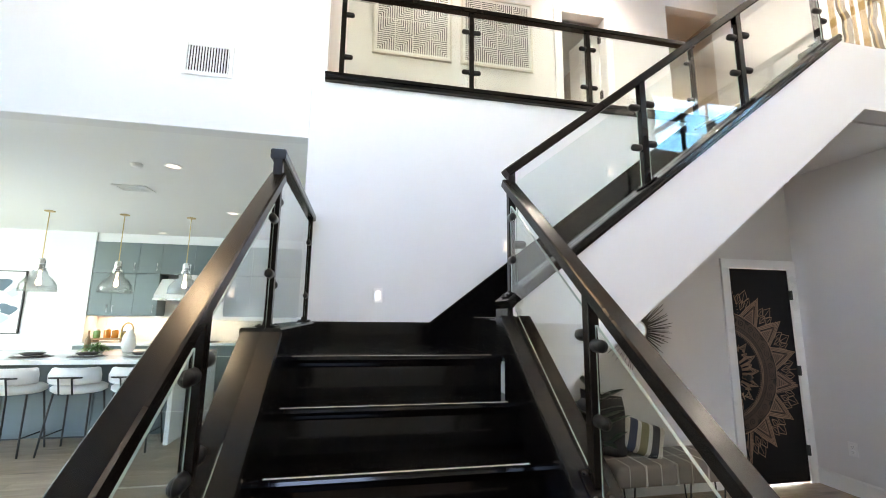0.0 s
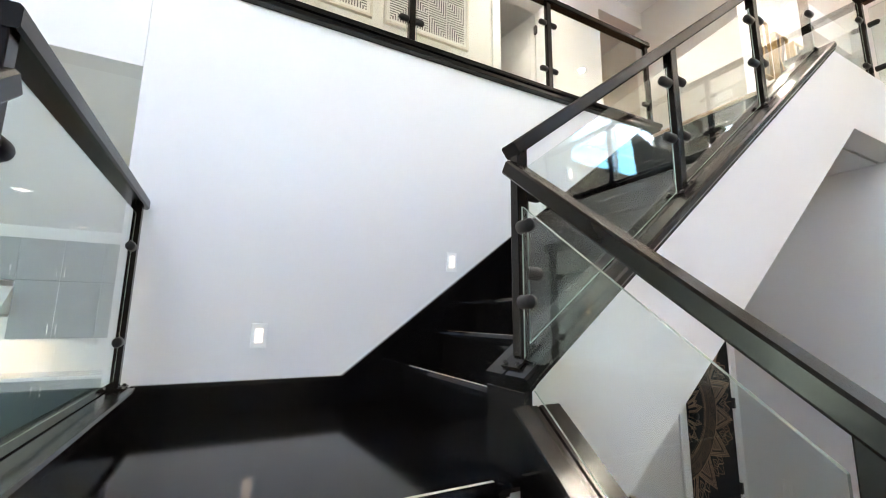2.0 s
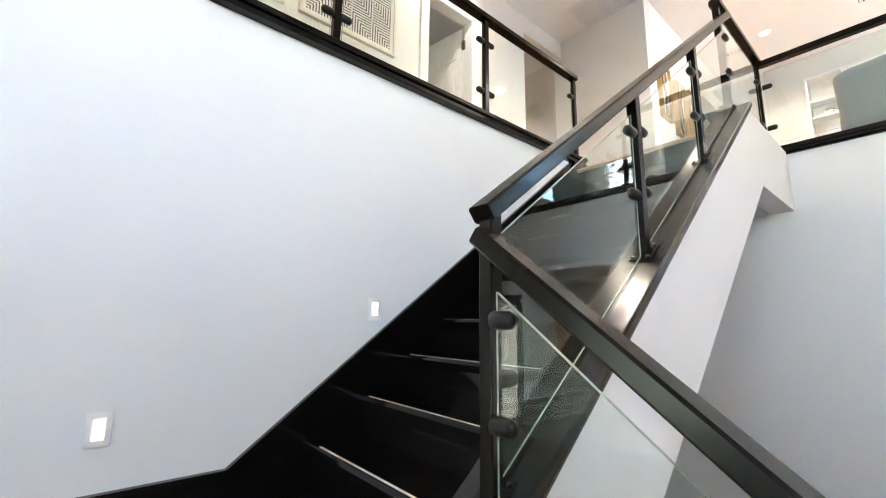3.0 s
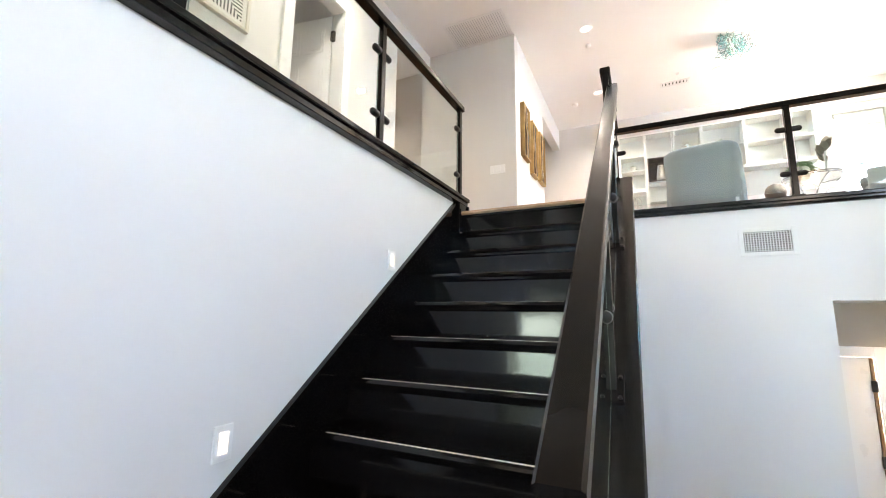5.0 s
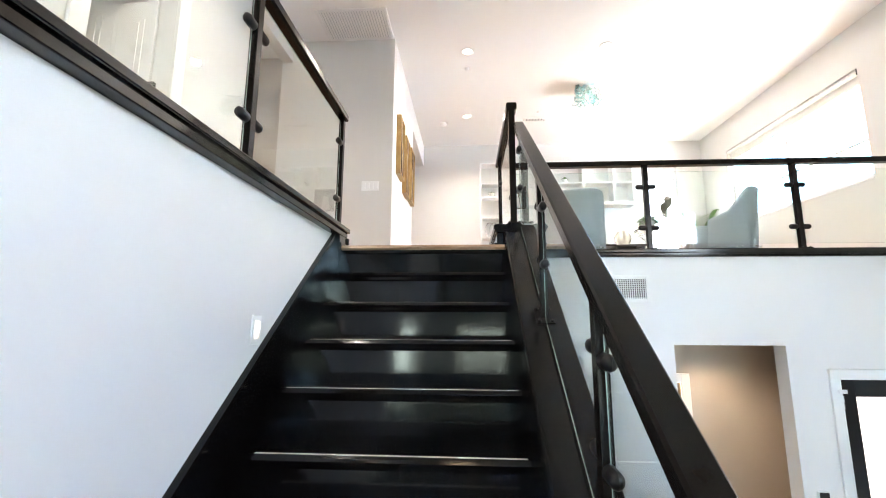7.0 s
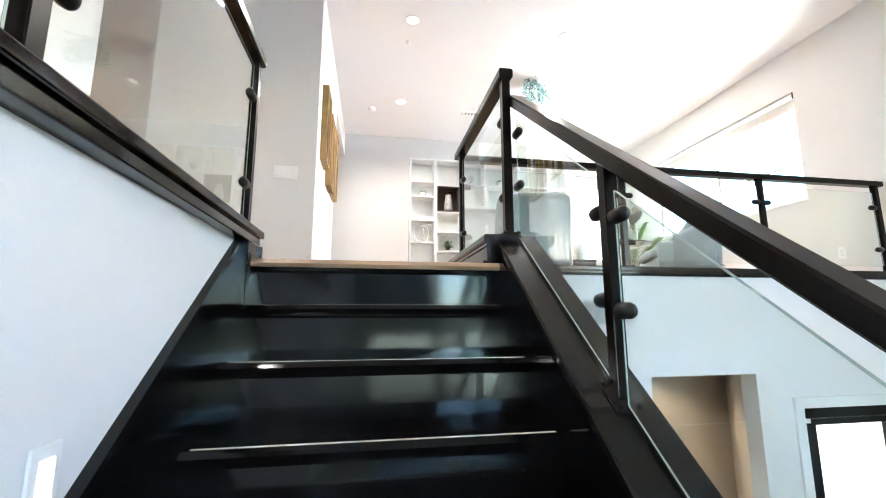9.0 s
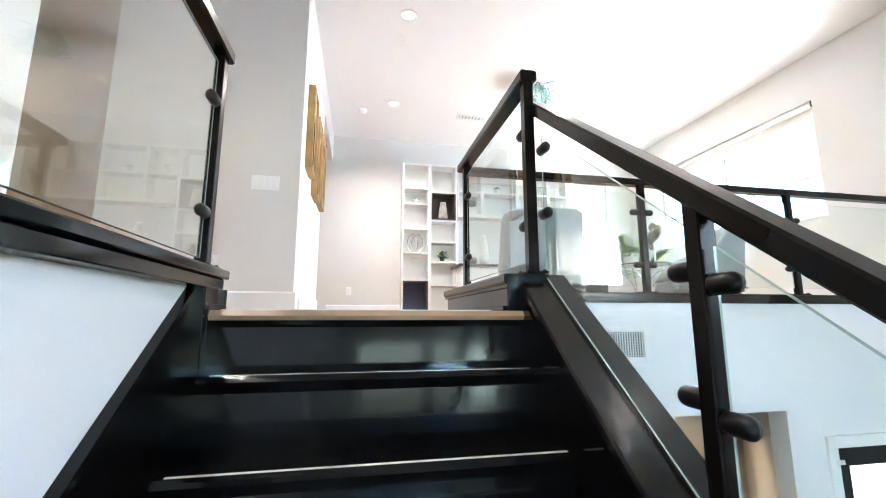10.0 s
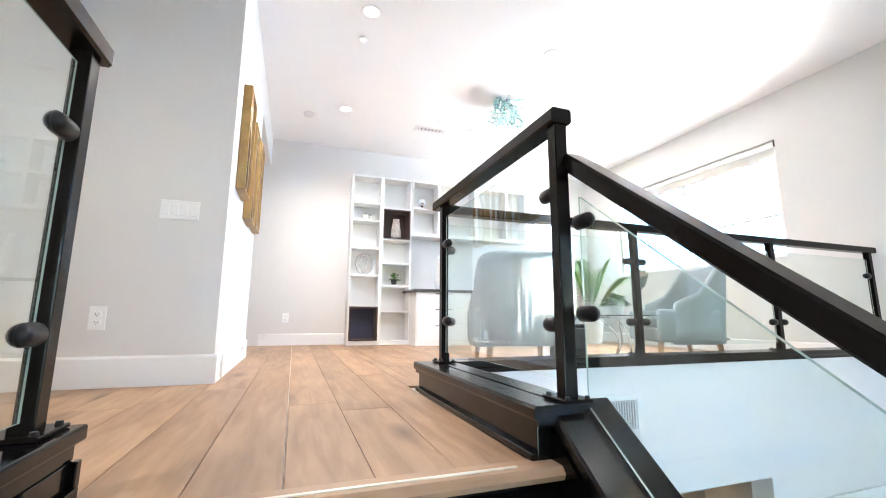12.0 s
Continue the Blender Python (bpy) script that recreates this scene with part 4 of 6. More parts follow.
# hanging chandelier of lit glass rods over the foyer
RODGLOW = glow("lit_glass_rod", (1.0, 0.97, 0.92), 0.28)
hc = thing("rod_chandelier", (3.3, -3.1, CEIL), "hanging chandelier of slim lit glass rods above the foyer", "chandelier")
part("canopy", lathe([(0.24, 0), (0.24, -0.02), (0.22, -0.03), (0, -0.03)], Matrix.Translation((3.3, -3.1, CEIL)), 28), CHROME, hc, smooth=False)
rn = random.Random(17)
for k in range(18):
    a, r = k * 2.4, 0.06 + 0.011 * k
    x, y = 3.3 + r * math.cos(a), -3.1 + r * math.sin(a)
    top, long = rn.uniform(3.85, 4.35), rn.uniform(0.35, 0.62)
    rod = part("rod", lathe([(0, 0), (0.009, 0.002), (0.011, 0.01), (0.011, long - 0.01), (0.009, long), (0, long)], Matrix.Translation((x, y, top - long)), 10), RODGLOW, hc, "lit frosted glass rod", smooth=True)
    part("cap", tube((x, y, top - 0.002), (x, y, top + 0.03), 0.013, 0.013, 10), CHROME, rod)
    part("cable", tube((x, y, top + 0.03), (x, y, CEIL - 0.03), 0.0015, 0.0015, 5), STEEL, rod)
for x, y in ((-0.35, -0.7),):
    downlight(x, y, CEIL, group="recessed foyer lights")
    lamp("foyer_downlight", "SPOT", look((x, y, 5.83), (x, y + 0.001, 0)), 3.2, (1, 0.82, 0.60), 0.05, angle=120)


# ---- upper hall ----
def maze_picture(x0, x1, z0, z1, seed):
    t = thing("maze_picture", ((x0 + x1) / 2, PY, z0), "cream canvas with black maze-like line pattern in a pale frame", "picture", "two maze pictures")
    f = 0.022
    fr = box(x0, x0 + f, PY - 0.035, PY, z0, z1, 0.002)
    box(x1 - f, x1, PY - 0.035, PY, z0, z1, 0.002, bm=fr)
    box(x0 + f, x1 - f, PY - 0.035, PY, z0, z0 + f, 0.002, bm=fr)
    box(x0 + f, x1 - f, PY - 0.035, PY, z1 - f, z1, 0.002, bm=fr)
    part("frame", fr, CREAMFRAME, t)
    part("canvas", box(x0 + f, x1 - f, PY - 0.022, PY - 0.005, z0 + f, z1 - f), CREAM, t)
    rn = random.Random(seed)
    bm = bmesh.new()
    m = 0.05
    nx, nz = 4, 4
    cw, ch = (x1 - x0 - 2 * m) / nx, (z1 - z0 - 2 * m) / nz
    for i in range(nx):
        for j in range(nz):
            cx, cz = x0 + m + i * cw, z0 + m + j * ch
            fx, fz = rn.random() < 0.5, rn.random() < 0.5
            for k in range(8):
                u = (k + 0.5) / 8

                def q(a, b):
                    return (cx + (1 - a if fx else a) * cw, cz + (1 - b if fz else b) * ch)

                ribbon([q(0.04, u), q(u, u), q(u, 0.04)], 0.0115, PY - 0.0235, bm)
    part("line_pattern", bm, INK, t, "black maze lines")


maze_picture(1.553, 2.467, 4.345, 5.25, 2)
maze_picture(2.575, 3.47, 4.345, 5.25, 6)

d = thing("door_upper", (4.47, PY + 0.1, F2), "white six-panel door standing open into the room", "door", kind="structure")
leaf_m = Matrix.Translation((4.455, PY + 0.13, 0)) @ Matrix.Rotation(radians(-80), 4, "Z") @ Matrix.Translation((-4.455, -PY - 0.13, 0))


def leaf(bm):
    bmesh.ops.transform(bm, matrix=leaf_m, verts=bm.verts)
    return bm


part("leaf", leaf(box(3.875, 4.455, PY + 0.13, PY + 0.165, F2 + 0.01, 5.24, 0.002)), TRIM, d)
for z0, z1 in ((3.5, 4.05), (4.2, 4.75), (4.88, 5.12)):
    for x0, x1 in ((3.94, 4.13), (4.2, 4.39)):
        p = box(x0, x1, PY + 0.124, PY + 0.131, z0, z1, 0.004)
        box(x0 + 0.03, x1 - 0.03, PY + 0.119, PY + 0.125, z0 + 0.03, z1 - 0.03, 0.003, bm=p)
        part("panel", leaf(p), TRIM, d)
for z in (3.5, 4.25, 5.02):
    part("hinge", box(4.44, 4.468, PY + 0.085, PY + 0.125, z - 0.05, z + 0.05, 0.003), BLACK, d, "black hinge")
part("jamb", box(4.468, 4.4705, PY - 0.001, PY + 0.121, F2, 5.25), TRIM, d)

# ---- gallery wall: three weathered golden panels ----
for k, (x0, x1, z0, z1) in enumerate(((6.42, 6.72, 4.36, 5.05), (6.86, 7.16, 4.27, 5.0), (7.30, 7.61, 4.30, 5.03))):
    t = thing("wall_art", ((x0 + x1) / 2, -0.05, z0), "gilt-framed white panel with a weathered dark wood slab", "wall art", "three golden wall panels")
    part("backing", box(x0 + 0.018, x1 - 0.018, -0.075, -0.052, z0 + 0.018, z1 - 0.018), CREAM, t, "white backing panel")
    for q in ((x0, x0 + 0.018, z0, z1), (x1 - 0.018, x1, z0, z1), (x0 + 0.018, x1 - 0.018, z0, z0 + 0.018), (x0 + 0.018, x1 - 0.018, z1 - 0.018, z1)):
        part("frame", box(q[0], q[1], -0.105, -0.052, q[2], q[3], 0.002), GOLD, t, "gilt wooden frame")
    n = 18
    wide = x1 - x0 - 0.04

    def wave(v, c, amp):
        return x0 + 0.02 + wide * (c + amp * math.sin(5.2 * v + 1.7 * k) + 0.05 * math.sin(17 * v + k))

    slab = [(wave(i / n, 0.30, 0.14), z0 + 0.02 + (z1 - z0 - 0.04) * i / n) for i in range(n + 1)]
    slab += [(wave(i / n, 0.72, 0.16), z0 + 0.02 + (z1 - z0 - 0.04) * i / n) for i in range(n, -1, -1)]
    part("wood_slab", prism(slab, "y", -0.098, -0.0755), DRIFT, t, "weathered live-edge wood slab")
    rim = [(wave(i / n, 0.30, 0.14), z0 + 0.02 + (z1 - z0 - 0.04) * i / n) for i in range(n + 1)]
    rim += [(wave(i / n, 0.42, 0.13), z0 + 0.02 + (z1 - z0 - 0.04) * i / n) for i in range(n, -1, -1)]
    part("gilt_edge", prism(rim, "y", -0.102, -0.0985), GOLD, t, "gilded edge of the slab")


# ---- loft: shelf wall and desk ----
def shelf_unit(y0, y1, z0, z1, shelves, name="bookcase", label="tall white open bookcase against the wall", back=True):
    """A bookcase bay between y0 > y1; shelves are the heights of its boards."""
    t = thing(name, (BX - 0.15, (y0 + y1) / 2, z0), label, "bookcase", "white bookcase bays")
    f, b = 8.97, BX - 0.002
    part("side_panel", box(f, b, y0 - 0.022, y0, z0, z1, 0.001), SHELFWHITE, t)
    part("side_panel", box(f, b, y1, y1 + 0.022, z0, z1, 0.001), SHELFWHITE, t)
    part("top", box(f, b, y1 + 0.022, y0 - 0.022, z1 - 0.025, z1, 0.001), SHELFWHITE, t)
    part("base", box(f, b, y1 + 0.022, y0 - 0.022, z0, z0 + 0.05, 0.001), SHELFWHITE, t)
    part("back_panel", box(b - 0.008, b, y1 + 0.022, y0 - 0.022, z0 + 0.05, z1 - 0.025), SHELFWHITE, t)
    for z in shelves:
        part("shelf", box(f + 0.004, b - 0.008, y1 + 0.022, y0 - 0.022, z - 0.025, z, 0.001), SHELFWHITE, t)
    return t


SH = 5.43
shelf_unit(-1.055, -1.452, F2, SH, (5.07, 4.835, 4.47, 4.125, 3.74))
shelf_unit(-1.452, -1.855, F2, SH, (5.02, 4.60, 4.29, 4.0, 3.67))
shelf_unit(-1.865, -2.25, 4.66, SH, (5.06,), "wall_shelf", "white wall shelf bay above the desk")
shelf_unit(-2.25, -2.80, 4.66, SH, (5.06,), "wall_shelf", "white wall shelf bay above the desk")
shelf_unit(-2.80, -3.30, 4.66, SH, (5.06,), "wall_shelf", "white wall shelf bay above the desk")
shelf_unit(-3.30, -3.62, 4.66, SH, (5.06,), "wall_shelf", "white wall shelf bay above the desk")
for y0, y1, z0, z1, mat, label in ((-1.077, -1.43, 3.295, 3.713, NAVYBOX, "dark lined storage cube in the bookcase"), (-1.474, -1.833, 4.602, 4.993, WALNUT, "dark walnut storage cube in the bookcase")):
    t = thing("storage_cube", (8.96, (y0 + y1) / 2, z0), label, "storage cube")
    for a in ((y1, y1 + 0.016, z0, z1), (y0 - 0.016, y0, z0, z1), (y1 + 0.016, y0 - 0.016, z0, z0 + 0.016), (y1 + 0.016, y0 - 0.016, z1 - 0.016, z1)):
        part("side", box(8.955, 9.18, *a), WALNUT, t)
    part("back", box(9.168, 9.18, y1 + 0.016, y0 - 0.016, z0 + 0.016, z1 - 0.016), mat, t)
t = thing("desk", (8.9, -2.7, F2), "white built-in desk with a dark stone top and drawers", "desk")
part("top", box(8.62, BX - 0.002, -3.62, -1.80, 3.90, 3.93, 0.003), DESKTOP, t)
part("drawer_case", box(8.66, BX - 0.002, -2.58, -1.84, F2, 3.898, 0.002), SHELFWHITE, t)
for z0, z1 in ((3.30, 3.49), (3.50, 3.69), (3.70, 3.885)):
    dr = part("drawer_front", box(8.64, 8.66, -2.57, -1.85, z0, z1, 0.003), SHELFWHITE, t)
    part("handle", box(8.628, 8.64, -2.33, -2.09, z1 - 0.012, z1 - 0.004, 0.001), BLACK, dr)
part("side_panel", box(8.66, BX - 0.002, -3.62, -3.595, F2, 3.898), SHELFWHITE, t)


def blade(base, tip, w, droop, bm, seg=4):
    """A leaf blade from base to tip, bent down by droop, tapering to a point."""
    base, tip = Vector(base), Vector(tip)
    d = tip - base
    side = d.cross(Vector((0, 0, 1)))
    side = side.normalized() * w if side.length > 1e-4 else Vector((w, 0, 0))
    rows = []
    for i in range(seg + 1):
        t = i / seg
        c = base + d * t - Vector((0, 0, droop * t * t))
        k = math.sin(math.pi * min(0.98, 0.12 + 0.88 * t)) if t < 1 else 0.02
        rows.append((bm.verts.new(c - side * k), bm.verts.new(c + Vector((0, 0, -0.15 * w * k))), bm.verts.new(c + side * k)))
    for a, b in zip(rows, rows[1:]):
        bm.faces.new((a[0], a[1], b[1], b[0]))
        bm.faces.new((a[1], a[2], b[2], b[1]))
    return bm


def bush(c, r, n, w, mat, parent, seed, h=1.0, name="foliage"):
    rn = random.Random(seed)
    bm = bmesh.new()
    for _ in range(n):
        a, e = rn.random() * 6.283, rn.uniform(0.05, 1.5)
        d = Vector((math.cos(a) * math.cos(e), math.sin(a) * math.cos(e), math.sin(e) * h))
        k = rn.uniform(0.0, 0.5)
        blade(Vector(c) + d * r * k, Vector(c) + d * r * (k + rn.uniform(0.35, 0.6)), w * rn.uniform(0.7, 1.2), r * 0.25, bm, 3)
    return part(name, bm, mat, parent)


def pot(name, label, x, y, z, r, h, mat, leaf_mat, fr, n, w, seed, tall=1.0):
    t = thing(name, (x, y, z), label, "plant")
    part("pot", lathe([(0, 0), (r * 0.75, 0), (r, h), (r * 0.9, h), (r * 0.85, h * 0.9), (0, h * 0.9)], Matrix.Translation((x, y, z)), 20), mat, t, smooth=False)
    bush((x, y, z + h * 0.9), fr, n, w, leaf_mat, t, seed, tall)
    return t


pot("potted_plant", "small succulent in a white pot on the shelf", 9.06, -1.25, 4.836, 0.045, 0.07, CERAMIC, LEAF, 0.09, 60, 0.012, 1, 0.6)
pot("potted_plant", "bushy green plant in a black pot on the shelf", 9.06, -1.65, 4.001, 0.04, 0.075, SLATE, LEAF, 0.13, 110, 0.012, 2)
pot("potted_plant", "small green plant at the foot of the bookcase wall shelf", 9.06, -2.5, 5.06, 0.05, 0.07, CERAMIC, LEAF, 0.09, 60, 0.012, 3)
t = thing("vase", (9.05, -1.66, 4.62), "mottled grey and white ceramic vase in the walnut cube", "vase")
part("body", lathe([(0, 0), (0.06, 0), (0.068, 0.05), (0.055, 0.17), (0.04, 0.24), (0.045, 0.26), (0.035, 0.25), (0, 0.24)], Matrix.Translation((9.05, -1.66, 4.619)), 20), MOTTLED, t, smooth=True)
t = thing("ring_sculpture", (9.05, -1.25, 4.125), "silver sculpture of two crossed rings on the shelf", "sculpture")
for dy, tilt in ((-0.03, 0.5), (0.035, -0.4)):
    pts = [Vector((9.05 + 0.09 * math.cos(a) * math.sin(tilt), -1.25 + dy + 0.085 * math.cos(a) * math.cos(tilt), 4.258 + 0.125 * math.sin(a))) for a in [i * 6.2832 / 24 for i in range(25)]]
    part("ring", path_tube(pts, 0.008, 8), CHROME, t, smooth=True)
t = thing("globe", (9.05, -2.02, 5.06), "small silver globe on a stand", "globe")
part("ball", lathe([(0.06 * math.sin(a), 5.15 - 0.06 * math.cos(a)) for a in [i * 3.14159 / 10 for i in range(11)]], Matrix.Translation((9.05, -2.02, 0)), 18), CHROME, t, smooth=True)
part("stand", lathe([(0, 0), (0.035, 0), (0.03, 0.012), (0.008, 0.02), (0.008, 0.04)], Matrix.Translation((9.05, -2.02, 5.06)), 14), BLACK, t)
t = thing("vase", (8.95, -2.25, 3.93), "tall white ceramic vase on the desk", "vase")
part("body", lathe([(0, 0), (0.05, 0), (0.075, 0.14), (0.06, 0.3), (0.03, 0.42), (0.03, 0.46), (0.024, 0.45), (0, 0.4)], Matrix.Translation((8.95, -2.25, 3.931)), 20), CERAMIC, t, smooth=True)


# ---- loft: two wing chairs, side table, plants ----
def wing_chair(m, label):
    """Built facing +x round the origin, then placed."""
    t = thing("wing_chair", (0, 0, 0), label, "armchair", "two wing chairs")
    W, Z = 0.41, 0.0
    pts = []
    bm = bmesh.new()
    # upholstered shell: a squarish plan, tall back, wings that sweep down to the arms
    n, rows = 33, (0.24, 0.48, 0.68, 0.84, 0.96, 1.02)
    grid = []
    for z in rows:
        line = []
        for i in range(n):
            a = (-1 + 2 * i / (n - 1)) * math.pi / 2
            sy, cx = math.sin(a), abs(math.cos(a))
            x = -0.36 + 0.56 * (1 - cx ** 0.4)
            y = W * math.copysign(abs(sy) ** 0.4, sy)
            k = min(1, max(0, (x + 0.26) / 0.36))
            zz = z - (z - 0.24) * 0.50 * k * k * (3 - 2 * k) - 0.02 * sy * sy
            line.append(Vector((x - 0.08 * zz, y * (1 + 0.05 * zz), zz)))
        grid.append(line)
    inner = []
    for line in grid:
        row = []
        for i, p in enumerate(line):
            d = line[min(n - 1, i + 1)] - line[max(0, i - 1)]
            row.append(p + Vector((d.y, -d.x, 0)).normalized() * 0.075)
        inner.append(row)
    top = [(p + q) / 2 + Vector((0, 0, 0.03)) for p, q in zip(grid[-1], inner[-1])]
    loops = grid + [top] + inner[::-1]
    vs = [[bm.verts.new(p) for p in line] for line in loops]
    for a, b in zip(vs, vs[1:] + vs[:1]):
        for i in range(n - 1):
            bm.faces.new((a[i], a[i + 1], b[i + 1], b[i]))
    for i in (0, n - 1):
        bm.faces.new([line[i] for line in vs])
    part("backrest", bm, BLUEGREY, t, smooth=True)
    part("seat_frame", box(-0.34, 0.36, -0.37, 0.37, 0.24, 0.38, 0.03), BLUEGREY, t, smooth=True)
    part("seat_cushion", box(-0.28, 0.40, -0.325, 0.325, 0.382, 0.50, 0.04), BLUEGREY, t, smooth=True)
    for s in (-1, 1):
        part("armrest", box(-0.28, 0.33, s * 0.375 - 0.04, s * 0.375 + 0.04, 0.24, 0.57, 0.03), BLUEGREY, t, smooth=True)
        for x, d in ((-0.28, -0.05), (0.28, 0.02)):
            part("leg", tube((x, s * 0.31, 0.26), (x + d, s * 0.33, 0.0), 0.03, 0.02, 10), LEGWOOD, t, "tapered pale oak leg")
    for i in range(27):
        a = (-1 + 2 * (i + 0.5) / 27) * 1.45
        sy, cx = math.sin(a), abs(math.cos(a))
        x, y = -0.375 + 0.56 * (1 - cx ** 0.4) - 0.016, (W + 0.008) * math.copysign(abs(sy) ** 0.4, sy)
        out = Vector((-cx ** 1.5, math.copysign(abs(sy) ** 1.5, sy), 0))
        part("nailhead", lathe([(0.010, -0.006), (0.010, 0), (0.006, 0.005), (0, 0.006)], Matrix.Translation((x - 0.02, y * 1.015, 0.275)) @ out.to_track_quat("Z", "Y").to_matrix().to_4x4(), 8), STEEL, t, "silver nailhead")
    t.matrix_world = m
    return t


ch = wing_chair(pose(6.25, -1.88, F2, 0, 0, -14) @ Matrix.Diagonal((0.73, 0.73, 0.73, 1)), "pale blue-grey wing chair with nailheads, back to the railing")
ch2 = copy_thing(ch, pose(6.25, -3.3, F2, 0, 0, 66))
tagged(ch2, "pale blue-grey wing chair with oak legs near the window")

tb = thing("side_table", (6.0, -2.6, F2), "round glass side table on a curved steel wire base", "side table")
tx, ty = 6.0, -2.6
g = part("tabletop", lathe([(0, 0.36), (0.2, 0.36), (0.203, 0.364), (0.2, 0.368), (0, 0.368)], Matrix.Translation((tx, ty, F2)), 32), CLEAR, tb, "clear glass top", smooth=False)
g.visible_shadow = False
for z, r in ((0.352, 0.195), (0.01, 0.16)):
    part("ring", path_tube([Vector((tx + r * math.cos(i * 0.2618), ty + r * math.sin(i * 0.2618), F2 + z)) for i in range(25)], 0.005, 6), STEEL, tb)
for k in range(5):
    a = k * 1.2566
    pts = []
    for i in range(13):
        v = i / 12
        r = 0.185 - 0.12 * math.sin(math.pi * v)
        pts.append(Vector((tx + r * math.cos(a + 0.9 * v), ty + r * math.sin(a + 0.9 * v), F2 + 0.015 + 0.335 * v)))
    part("leg", path_tube(pts, 0.005, 6), STEEL, tb)
pot("potted_plant", "round green plant in a white pot on the side table", 6.04, -2.54, F2 + 0.369, 0.065, 0.09, CERAMIC, PALELEAF, 0.13, 320, 0.014, 11, 0.75)
t = thing("leaf_sculpture", (5.95, -2.68, F2 + 0.369), "bronze leaf sculpture on a slim white stand", "sculpture")
bm = None
rn = random.Random(8)
part("stand", tube((5.95, -2.68, F2 + 0.369), (5.95, -2.68, F2 + 0.64), 0.007, 0.005, 10), CERAMIC, t)
bm = bmesh.new()
for k in range(9):
    a = k * 0.7
    blade((5.95 + 0.02 * math.cos(a), -2.68 + 0.02 * math.sin(a), F2 + 0.48 + 0.018 * k), (5.95 + 0.06 * math.cos(a), -2.68 + 0.06 * math.sin(a), F2 + 0.56 + 0.018 * k), 0.032, 0.0, bm, 4)
part("leaves", bm, material("dry_bronze_leaf", (0.26, 0.22, 0.18), 0.5, 0.3, vary=0.4, scale=25, bump=0.2), t)
pt = thing("palm_plant", (8.55, -4.35, F2), "tall feathery palm in a white pot near the window", "plant")
part("pot", lathe([(0, 0), (0.13, 0), (0.17, 0.32), (0.155, 0.32), (0.14, 0.29), (0, 0.29)], Matrix.Translation((8.55, -4.35, F2)), 24), CERAMIC, pt)
rn = random.Random(5)
for k in range(15):
    a, e = rn.random() * 6.283, rn.uniform(1.0, 1.45)
    L = rn.uniform(0.95, 1.3)
    d = Vector((math.cos(a) * math.cos(e), math.sin(a) * math.cos(e), math.sin(e)))
    base = Vector((8.55, -4.35, F2 + 0.3))
    bm = bmesh.new()
    side = d.cross(Vector((0, 0, 1))).normalized()
    for i in range(18):
        v = 0.25 + 0.75 * i / 17
        c = base + d * L * v - Vector((0, 0, 0.28 * L * v * v))
        ln = 0.22 * math.sin(math.pi * (0.12 + 0.8 * (i / 17)))
        for s in (-1, 1):
            blade(c, c + side * s * ln + d * ln * 0.7, 0.011, 0.04, bm, 2)
    part("frond", bm, PALM, pt)
t = thing("ottoman_cube", (6.5, -2.47, F2), "small black cube stool beside the side table", "stool")
part("body", box(6.4, 6.6, -2.57, -2.37, F2 + 0.02, F2 + 0.27, 0.008), SLATE, t)
part("cushion", box(6.395, 6.605, -2.575, -2.365, F2 + 0.272, F2 + 0.30, 0.012), DARKFAB, t)
for x in (6.43, 6.57):
    for y in (-2.54, -2.40):
        part("foot", tube((x, y, F2), (x, y, F2 + 0.02), 0.012, 0.012, 8), BLACK, t)
t = thing("decor_ball", (6.5, -2.47, F2 + 0.3), "woven grey-brown decorative ball on the cube stool", "decor")
part("ball", lathe([(0.085 * math.sin(a), F2 + 0.385 - 0.085 * math.cos(a)) for a in [i * 3.14159 / 12 for i in range(13)]], Matrix.Translation((6.5, -2.47, 0)), 20), material("woven_cane", (0.16, 0.13, 0.11), 0.8, vary=0.5, scale=30, fine=90, bump=0.5), t, smooth=True)
# window of the loft
wd = thing("window_1", ((WX0 + WX1) / 2, SY, WZ0), "wide white window with a raised roller shade", "window", kind="structure")
fw = 0.05
for a in ((WX0, WX0 + fw, WZ0, WZ1), (WX1 - fw, WX1, WZ0, WZ1), (WX0 + fw, WX1 - fw, WZ0, WZ0 + fw), (WX0 + fw, WX1 - fw, WZ1 - fw, WZ1)):
    part("frame", box(a[0], a[1], SY - 0.11, SY - 0.05, a[2], a[3], 0.003), TRIM, wd)
part("mullion", box(7.39, 7.43, SY - 0.10, SY - 0.06, WZ0 + fw, WZ1 - fw, 0.002), TRIM, wd)
part("rail", box(WX0 + fw, WX1 - fw, SY - 0.095, SY - 0.065, 4.60, 4.625, 0.002), TRIM, wd)
for a, b in ((WX0 + fw, 7.39), (7.43, WX1 - fw)):
    p = part("pane", box(a, b, SY - 0.085, SY - 0.08, WZ0 + fw, WZ1 - fw), CLEAR, wd)
    p.visible_shadow = False
part("sill", box(WX0, WX1, SY - 0.05, SY + 0.012, WZ0 - 0.02, WZ0 - 0.001, 0.003), TRIM, wd)
rs = part("roller_shade", tube((WX0 + 0.02, SY - 0.03, WZ1 - 0.035), (WX1 - 0.02, SY - 0.03, WZ1 - 0.035), 0.03, 0.03, 16), SHADECLOTH, wd, "rolled white shade")
part("bracket", box(WX0 + 0.002, WX0 + 0.018, SY - 0.065, SY - 0.001, WZ1 - 0.07, WZ1 - 0.002, 0.002), BLACK, rs)
